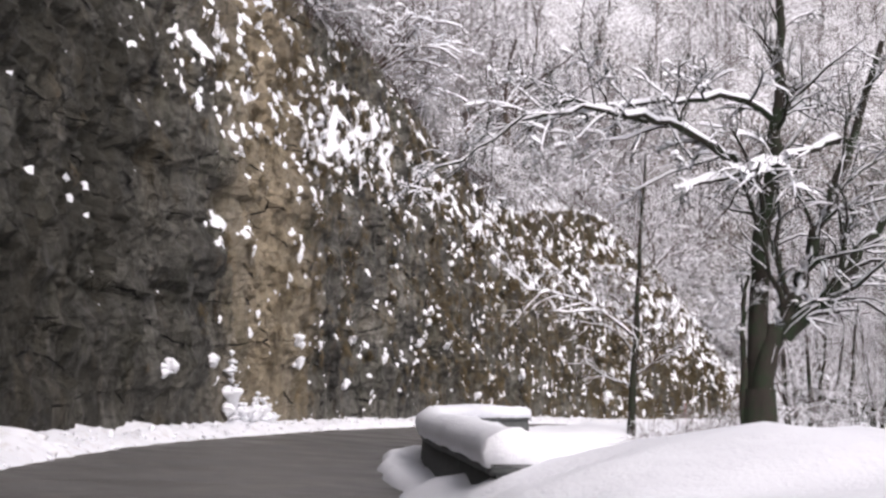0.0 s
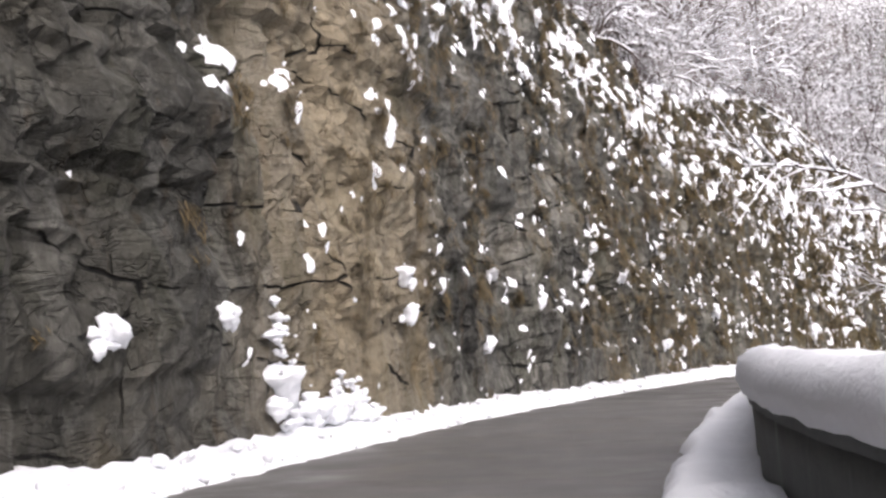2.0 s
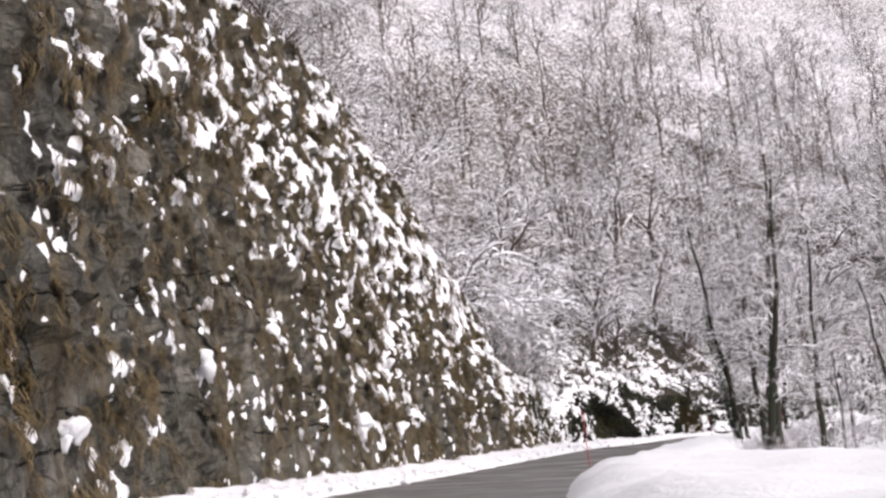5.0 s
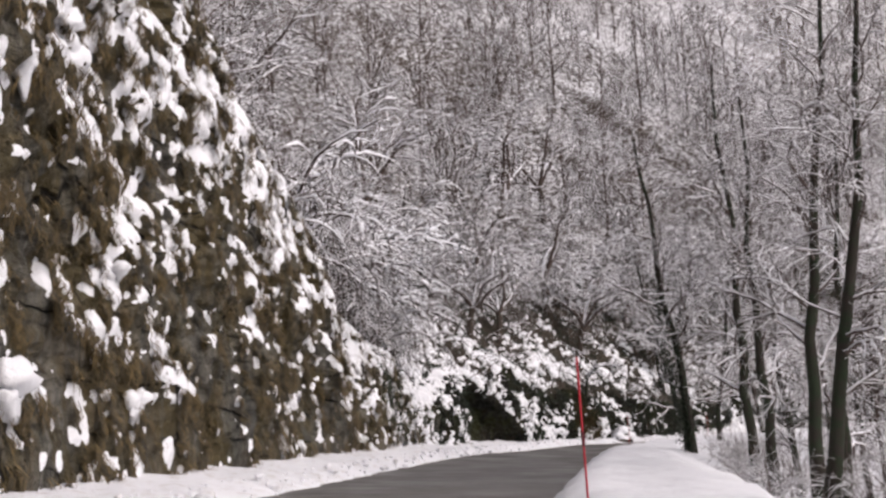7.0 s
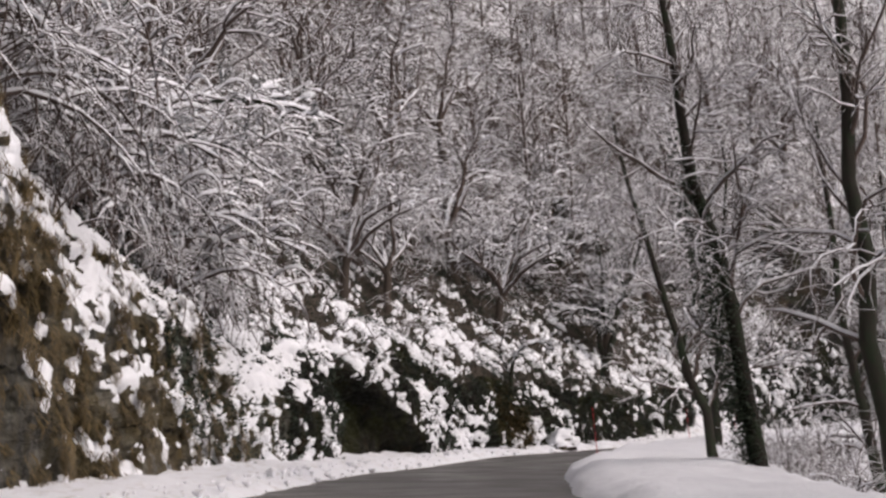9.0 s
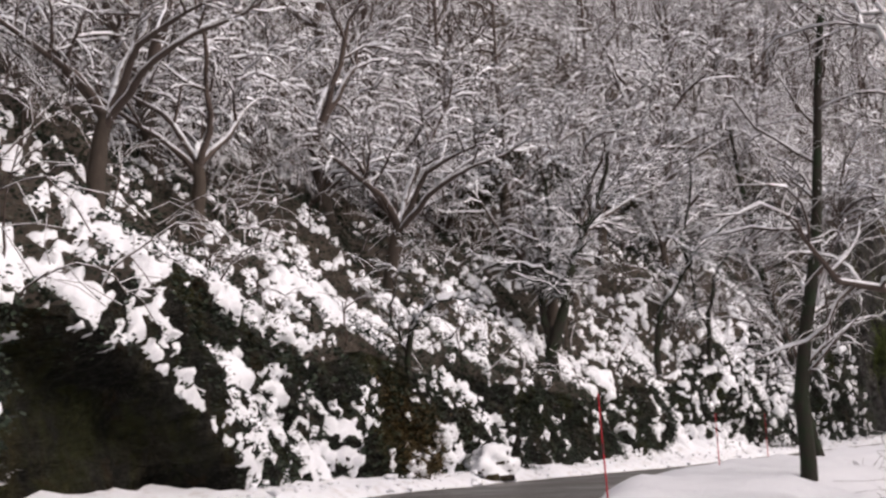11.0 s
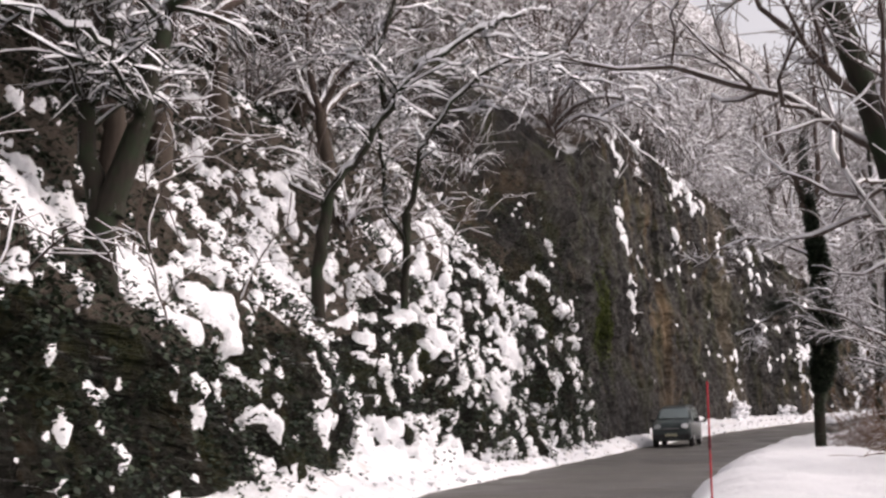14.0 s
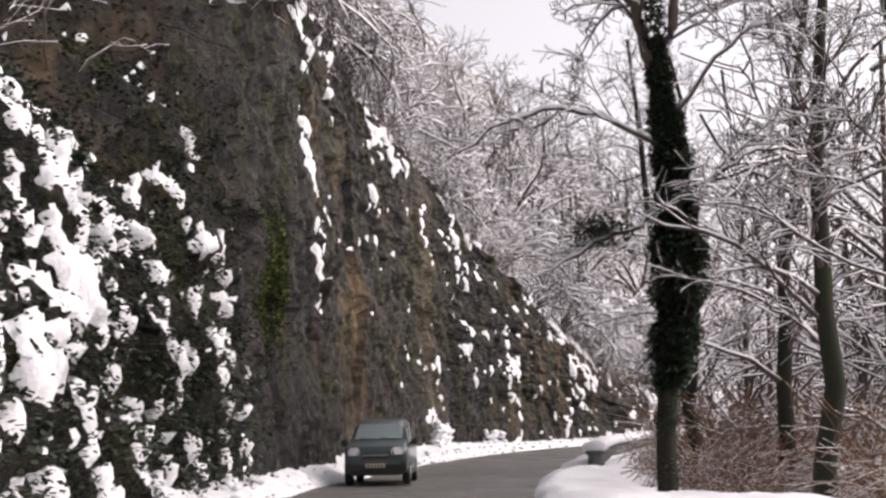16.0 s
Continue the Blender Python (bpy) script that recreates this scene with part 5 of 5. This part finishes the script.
# dark evergreens among the bare trees
def evergreen(x, y, z, wide, tall, seed):
    rg = np.random.default_rng(seed)
    ob = thing("evergreen", "dark evergreen shrub with patches of snow on the slope", "shrub", "evergreens on the slope")
    stem = Wood(rg)
    stem.tube([(0, 0, -0.8), (0.1, 0, tall * 0.5), (0, 0.1, tall * 0.9)], [0.16, 0.1, 0.04], 6)
    part("trunk", stem.meshes("trunk")[0], M_BARK, ob)
    pts, caps = [], []
    for _ in range(16):
        c = np.array((rg.normal(0, wide * 0.42), rg.normal(0, wide * 0.42), tall * rg.uniform(0.25, 0.95)))
        r = wide * rg.uniform(0.22, 0.4)
        d = rg.normal(0, 1, (420, 3))
        d /= np.linalg.norm(d, axis=1)[:, None]
        pts.append(c + d * r * rg.random((420, 1)) ** 0.35)
        for _ in range(7):
            a = rg.uniform(0, 2 * math.pi)
            k = rg.uniform(0.2, 0.95)
            w = rg.uniform(0.1, 0.26)
            caps.append((c + np.array((math.cos(a) * r * k, math.sin(a) * r * k, r * math.sqrt(1 - k * k) * 0.95)), np.array((1.0, 0, 0)), np.array((0, 1.0, 0)), w, w, w * 0.45))
    part("foliage", leaves(np.vstack(pts), rg, 0.17), M_HOLLY, ob, "dark olive leaves")
    tagged(part("snow_cover", lumps(caps, rg), M_SNOW, ob), "scattered clumps of snow", kind="stuff")
    ob.matrix_world = pose(x, y, z)


for k, (q, w, wide, tall) in enumerate(((207.5, 6.5, 2.6, 5.5), (203.0, 7.5, 1.9, 4.2), (211.5, 8.5, 2.0, 4.5), (161.5, 4.5, 1.6, 3.6), (158.0, 3.6, 1.2, 2.6), (222.5, 6.0, 1.6, 3.6), (229.0, 4.5, 1.5, 3.2))):
    evergreen(*on_hill(q, w), wide, tall, 300 + k)

# clods along the ploughed edge
clods = []
for s in np.arange(-20, 330, 0.4):
    out, along = outward(s)
    for _ in range(2):
        o = left_edge(s) + rng.uniform(0.0, 1.1)
        x, y = at(s + rng.uniform(-0.3, 0.3), o)
        w = 0.045 * rng.lognormal(0, 0.55)
        clods.append((np.array((x, y, ground_z(s, o) + 0.36 * min(1, (o - left_edge(s)) * 1.6) + 0.02)), out, along, w, w, w * 0.8))
thing("snow_clods", "broken clods of ploughed snow along the berm", "snow", kind="stuff", mesh=lumps(clods, rng), mat=M_BANK)


# thin stems and saplings all over the slope: one mass
def brush(count, seed):
    rg = np.random.default_rng(seed)
    w = Wood(rg)
    for _ in range(count):
        s = rg.uniform(12, 335)
        w0 = 36 * rg.random() ** 1.5
        if 168 < s < 240 and w0 < 4 and rg.random() < 0.8:
            continue
        b = on_hill(s, w0)
        out, along = outward(s)
        d = out * rg.uniform(-0.2, 0.9) + along * rg.uniform(-0.6, 0.6) + np.array((0, 0, rg.uniform(0.6, 1.3)))
        w.branch(b, d, rg.uniform(1.6, 4.2), 0.035, 2, 3, 0.35, 7, 3, 0.2, 0, 0.8, 0.016)
    return mesh_np("brush", np.vstack(w.v), np.vstack(w.f))


thing("brush", "tangle of thin snowy saplings on the slope", "brush", kind="stuff", mesh=brush(5200, 3), mat=M_TWIG)


# ---- parapets of dark stone under a thick cap of snow ----
sink = table((15, 0.5), (20, 0.36), (28, 0.3), (36, 0.14), (46, 0.0), (300, 0.0))  # the road rises past the wall's top at its near end

def parapet(name, label, s0, s1, off0, off1, height, thick, cap):
    ob = thing(name, label, "parapet", kind="structure")
    stations = np.r_[s0, np.arange(s0 + 0.3, s1 - 0.1, 0.4), s1]

    def rings(section, rough):
        rows = []
        for k, s in enumerate(stations):
            off = off0 + (off1 - off0) * (s - s0) / (s1 - s0)
            z = ground_z(s, off) - 0.1 - sink(s)
            rows.append([(*at(s, off + o + rough * noise.noise(Vector((s * 1.7, q * 3, o)))), z + q + rough * noise.noise(Vector((s * 1.3, o * 4, q + 7)))) for o, q in section])
        v = np.array(rows)
        n, m = v.shape[:2]
        i = np.arange(n * m).reshape(n, m)
        f = np.stack([i[:-1], i[1:], np.roll(i, -1, 1)[1:], np.roll(i, -1, 1)[:-1]], -1).reshape(-1, 4)
        ends = [(v[0].mean(0), i[0]), (v[-1].mean(0), i[-1])]
        verts, faces = [v.reshape(-1, 3)], [f]
        base = n * m
        for c, row in ends:
            verts.append(c[None])
            faces.append(np.stack([row, np.roll(row, -1), np.full(m, base), np.full(m, base)], 1))
            base += 1
        me = bpy.data.meshes.new(name)
        fl = [tuple(dict.fromkeys(q)) for q in np.vstack(faces).tolist()]
        me.from_pydata(np.vstack(verts).tolist(), [], fl)
        bm = bmesh.new()
        bm.from_mesh(me)
        bmesh.ops.recalc_face_normals(bm, faces=bm.faces)
        bm.to_mesh(me)
        bm.free()
        for p in me.polygons:
            p.use_smooth = True
        return me

    t = thick / 2
    part("wall_body", rings([(t, -0.2), (t, height * 0.35), (t - 0.01, height * 0.7), (t - 0.02, height - 0.14), (-t + 0.02, height - 0.14), (-t, height * 0.5), (-t, -0.9)], 0.035), M_STONE, ob)
    part("coping", rings([(t + 0.05, height - 0.138), (t + 0.05, height), (-t - 0.05, height), (-t - 0.05, height - 0.138)], 0.012), M_STONE, ob, "flat stone coping")
    c = t + 0.14
    part("snow_cap", rings([(c - 0.05, height - 0.04), (c + 0.02, height + cap * 0.35), (c - 0.05, height + cap * 0.75), (t * 0.5, height + cap), (-t * 0.5, height + cap * 1.02), (-c + 0.05, height + cap * 0.75), (-c - 0.02, height + cap * 0.35), (-c + 0.05, height - 0.04)], 0.05), M_SNOW, ob, "thick rounded cap of fresh snow")
    return ob


parapet("parapet_1", "dark stone parapet under a thick snow cap", 16.0, 60.3, -2.1, -2.75, 1.3, 0.45, 0.43)
parapet("parapet_2", "low stone parapet capped with snow at the bend", 249.0, 292.0, -2.7, -2.7, 0.85, 0.45, 0.3)


# ---- snow stakes ----
def stake(x, y, z, height, lean):
    ob = thing("snow_stake", "thin red snow stake with dark bands standing in snow", "snow stake", "stakes along the verge")
    bm = bmesh.new()
    bmesh.ops.create_cone(bm, cap_ends=True, segments=10, radius1=0.013, radius2=0.011, depth=height, matrix=pose(0, 0, height / 2))
    part("pole", bm, M_RED, ob)
    bm = bmesh.new()
    bmesh.ops.create_cone(bm, cap_ends=True, segments=10, radius1=0.018, radius2=0.018, depth=0.16, matrix=pose(0, 0, height * 0.55))
    part("band", bm, M_DARKRED, ob, "dark red band")
    bm = bmesh.new()
    bmesh.ops.create_cone(bm, cap_ends=True, segments=10, radius1=0.016, radius2=0.008, depth=0.06, matrix=pose(0, 0, height + 0.03))
    part("tip", bm, M_RED, ob)
    ob.matrix_world = pose(x, y, z, lean[0], lean[1], 0)
    return ob


M_RED = plain("red_plastic", (0.5, 0.02, 0.035), 0.45)
M_DARKRED = plain("dark_red_plastic", (0.12, 0.012, 0.02), 0.5)
stake(21.0, 104.0, 0.1, 1.85, (0, -1))
stake(55.5, 156.6, -0.15, 1.7, (1, -2))
stake(69.1, 167.6, -0.15, 1.5, (2, -1))
stake(77.1, 173.1, -0.15, 1.5, (2, -1))


# ---- a boulder at the foot of the bank ----
def boulder(s, o, size):
    rg = random.Random(4)
    v, f = ico(4)
    q = []
    for p in v:
        k = 1 + 0.34 * noise.noise(Vector(p) * 1.6 + Vector((3, 1, 0))) + 0.3 * noise.noise(Vector(p) * 3.0) + 0.16 * noise.noise(Vector(p) * 7)
        q.append((p[0] * k * size[0], p[1] * k * size[1], max(-0.5, p[2] * k) * size[2]))
    ob = thing("boulder", "rounded boulder half buried under a snow cap", "boulder")
    part("stone", mesh_np("stone", np.array(q), f), M_CLIFF, ob)
    w = np.array(q)
    keep = [t for t in f if min(w[i][2] for i in t) > size[2] * -0.3]
    idx = sorted({i for t in keep for i in t})
    remap = {j: k for k, j in enumerate(idx)}
    cap = w[idx] * np.array((1.06, 1.06, 1.1)) + np.array((0, 0, 0.05))
    part("snow_cap", mesh_np("cap", cap, np.array([[remap[i] for i in t] for t in keep])), M_SNOW, ob, "lumpy cap of snow")
    x, y = at(s, o)
    ob.matrix_world = pose(x, y, ground_z(s, o) + 0.36, 0, 0, heading(s))
    return ob


boulder(193.3, 5.5, (0.75, 1.0, 0.66))


# ---- the van that comes the other way, standing on its lane ----
def build_van():
    paint = plain("dark_green_paint", (0.035, 0.05, 0.05), 0.3, 0.1, 0.5, 0.1, 3.0, 0.6)
    trim = plain("black_plastic", (0.018, 0.018, 0.02), 0.6)
    # pale base colour stands in for sky reflected in the windows
    glass = plain("sky_pale_glass", (0.22, 0.27, 0.27), 0.06, 0.4, 0.9, 0.05)
    lamp = plain("lamp_glass", (0.62, 0.64, 0.66), 0.15, 0.0, 0.8, 0.05)
    rubber = plain("tyre_rubber", (0.02, 0.02, 0.02), 0.85)
    metal = plain("grey_rim", (0.3, 0.3, 0.31), 0.4, 0.7)
    plate = plain("plate_yellow", (0.5, 0.5, 0.35), 0.5)
    ob = thing("van", "dark green small van with pale headlights on the road", "van")

    # body: (station along the length, lower z, bonnet or roof z, half width low, half width high)
    st = [(-2.02, 0.42, 0.62, 0.62, 0.58), (-1.97, 0.3, 0.9, 0.78, 0.7), (-1.85, 0.26, 1.02, 0.84, 0.76), (-1.55, 0.25, 1.08, 0.86, 0.78), (-1.2, 0.25, 1.14, 0.87, 0.78), (-1.0, 0.25, 1.2, 0.87, 0.77),
          (-0.55, 0.25, 1.62, 0.87, 0.66), (-0.3, 0.25, 1.74, 0.87, 0.64), (0.3, 0.25, 1.8, 0.87, 0.64), (1.2, 0.25, 1.81, 0.87, 0.65), (1.85, 0.27, 1.76, 0.86, 0.65), (2.02, 0.3, 1.5, 0.84, 0.66), (2.06, 0.4, 1.1, 0.8, 0.7)]
    rows = []
    for y, z0, z1, w0, w1 in st:
        belt = min(z1 - 0.02, 1.02)
        sec = [(0.0, z0), (w0 * 0.7, z0), (w0 * 0.97, z0 + 0.08), (w0, z0 + 0.3 * (belt - z0)), (w0, belt - 0.05), (w0 * 0.97, belt), (w1 + (w0 - w1) * 0.35, belt + (z1 - belt) * 0.5), (w1 * 1.02, z1 - 0.07 * (z1 > 1.3)), (w1 * 0.85, z1), (0.0, z1 + 0.015)]
        rows.append([(x, y, z) for x, z in sec] + [(-x, y, z) for x, z in sec[-2:0:-1]])
    v = np.array(rows)
    n, m = v.shape[:2]
    i = np.arange(n * m).reshape(n, m)
    f = np.stack([i[:-1], i[1:], np.roll(i, -1, 1)[1:], np.roll(i, -1, 1)[:-1]], -1).reshape(-1, 4).tolist()
    f += [i[0].tolist(), i[-1][::-1].tolist()]
    me = bpy.data.meshes.new("body")
    me.from_pydata(v.reshape(-1, 3).tolist(), [], f)
    bm = bmesh.new()
    bm.from_mesh(me)
    bmesh.ops.recalc_face_normals(bm, faces=bm.faces)
    bmesh.ops.bevel(bm, geom=[e for e in bm.edges if e.calc_face_angle(0) > 0.5], offset=0.025, segments=2, affect="EDGES")
    part("body", bm, paint, ob)

    def panel(name, corners, mat, label="", thick=0.02, parent=ob):
        """A thin plate with rounded rim from four or more corners."""
        bm = bmesh.new()
        fc = bm.faces.new([bm.verts.new(c) for c in corners])
        bm.normal_update()
        r = bmesh.ops.extrude_face_region(bm, geom=[fc])
        top = [g for g in r["geom"] if isinstance(g, bmesh.types.BMVert)]
        bmesh.ops.translate(bm, verts=top, vec=fc.normal * thick)
        bmesh.ops.recalc_face_normals(bm, faces=bm.faces)
        bmesh.ops.bevel(bm, geom=list(bm.edges), offset=min(0.008, thick * 0.4), segments=1, affect="EDGES")
        return part(name, bm, mat, parent, label)

    def box(name, size, where, mat, parent=ob, label="", bevel=0.02, turn=(0, 0, 0)):
        bm = bmesh.new()
        bmesh.ops.create_cube(bm, size=1, matrix=pose(*where, *turn) @ Matrix.Diagonal((*size, 1)))
        bmesh.ops.bevel(bm, geom=list(bm.edges), offset=bevel, segments=2, affect="EDGES")
        return part(name, bm, mat, parent, label)

    panel("windscreen", [(0.66, -0.985, 1.215), (-0.66, -0.985, 1.215), (-0.58, -0.56, 1.63), (0.58, -0.56, 1.63)], glass, "sloping windscreen, paled to suggest reflected sky")
    for k in (-1, 1):
        panel("side_window", [(k * 0.845, -0.75, 1.07), (k * 0.845, 0.35, 1.07), (k * 0.70, 0.3, 1.62), (k * 0.715, -0.35, 1.58)][::k], glass)
        panel("side_window", [(k * 0.845, 0.45, 1.07), (k * 0.845, 1.7, 1.07), (k * 0.70, 1.65, 1.64), (k * 0.70, 0.42, 1.63)][::k], glass)
        h = box("headlight", (0.36, 0.2, 0.27), (k * 0.6, -1.9, 0.86), lamp, label="clear headlight", bevel=0.06, turn=(-10, 0, k * 14))
        box("fog_lamp", (0.14, 0.06, 0.1), (k * 0.6, -1.97, 0.42), lamp, bevel=0.02)
        mr = box("door_mirror", (0.16, 0.12, 0.2), (k * 0.98, -0.72, 1.14), trim, bevel=0.04)
        box("mirror_arm", (0.12, 0.05, 0.05), (k * 0.88, -0.72, 1.09), trim, bevel=0.01)
        box("sill", (0.05, 2.2, 0.12), (k * 0.87, 0.0, 0.33), trim, bevel=0.02)
        for y in (-1.3, 1.35):
            bm = bmesh.new()
            bmesh.ops.create_cone(bm, cap_ends=True, segments=28, radius1=0.31, radius2=0.31, depth=0.2, matrix=pose(k * 0.78, y, 0.31, 0, 90, 0))
            bmesh.ops.bevel(bm, geom=[e for e in bm.edges if e.calc_face_angle(0) > 1], offset=0.035, segments=3, affect="EDGES")
            tyre = part("wheel", bm, rubber, ob)
            bm = bmesh.new()
            bmesh.ops.create_cone(bm, cap_ends=True, segments=20, radius1=0.2, radius2=0.17, depth=0.03, matrix=pose(k * 0.885, y, 0.31, 0, 90 * k, 0))
            part("rim", bm, metal, tyre)
    box("bumper", (1.66, 0.14, 0.26), (0, -1.97, 0.47), trim, bevel=0.05)
    box("grille", (0.7, 0.05, 0.1), (0, -1.985, 0.74), trim, bevel=0.02)
    box("grille_bar", (0.7, 0.04, 0.04), (0, -2.02, 0.79), metal, bevel=0.008)
    p = box("number_plate", (0.52, 0.03, 0.11), (0, -2.06, 0.52), plate, bevel=0.006)
    for k in range(5):
        box("plate_bar", (0.045, 0.01, 0.06), (-0.18 + k * 0.09, -2.078, 0.52), trim, p, bevel=0.002)
    for k in (-0.25, 0.3):
        box("wiper", (0.5, 0.02, 0.02), (k, -1.0, 1.23), trim, bevel=0.006, turn=(0, 6, 0))
    return ob


van = build_van()
VAN_S = 243.4
VAN_O = 3.1
vx, vy = at(VAN_S, VAN_O)
van.matrix_world = pose(vx, vy, ground_z(VAN_S, VAN_O) + 0.005, 0, 0, heading(VAN_S) + 5)
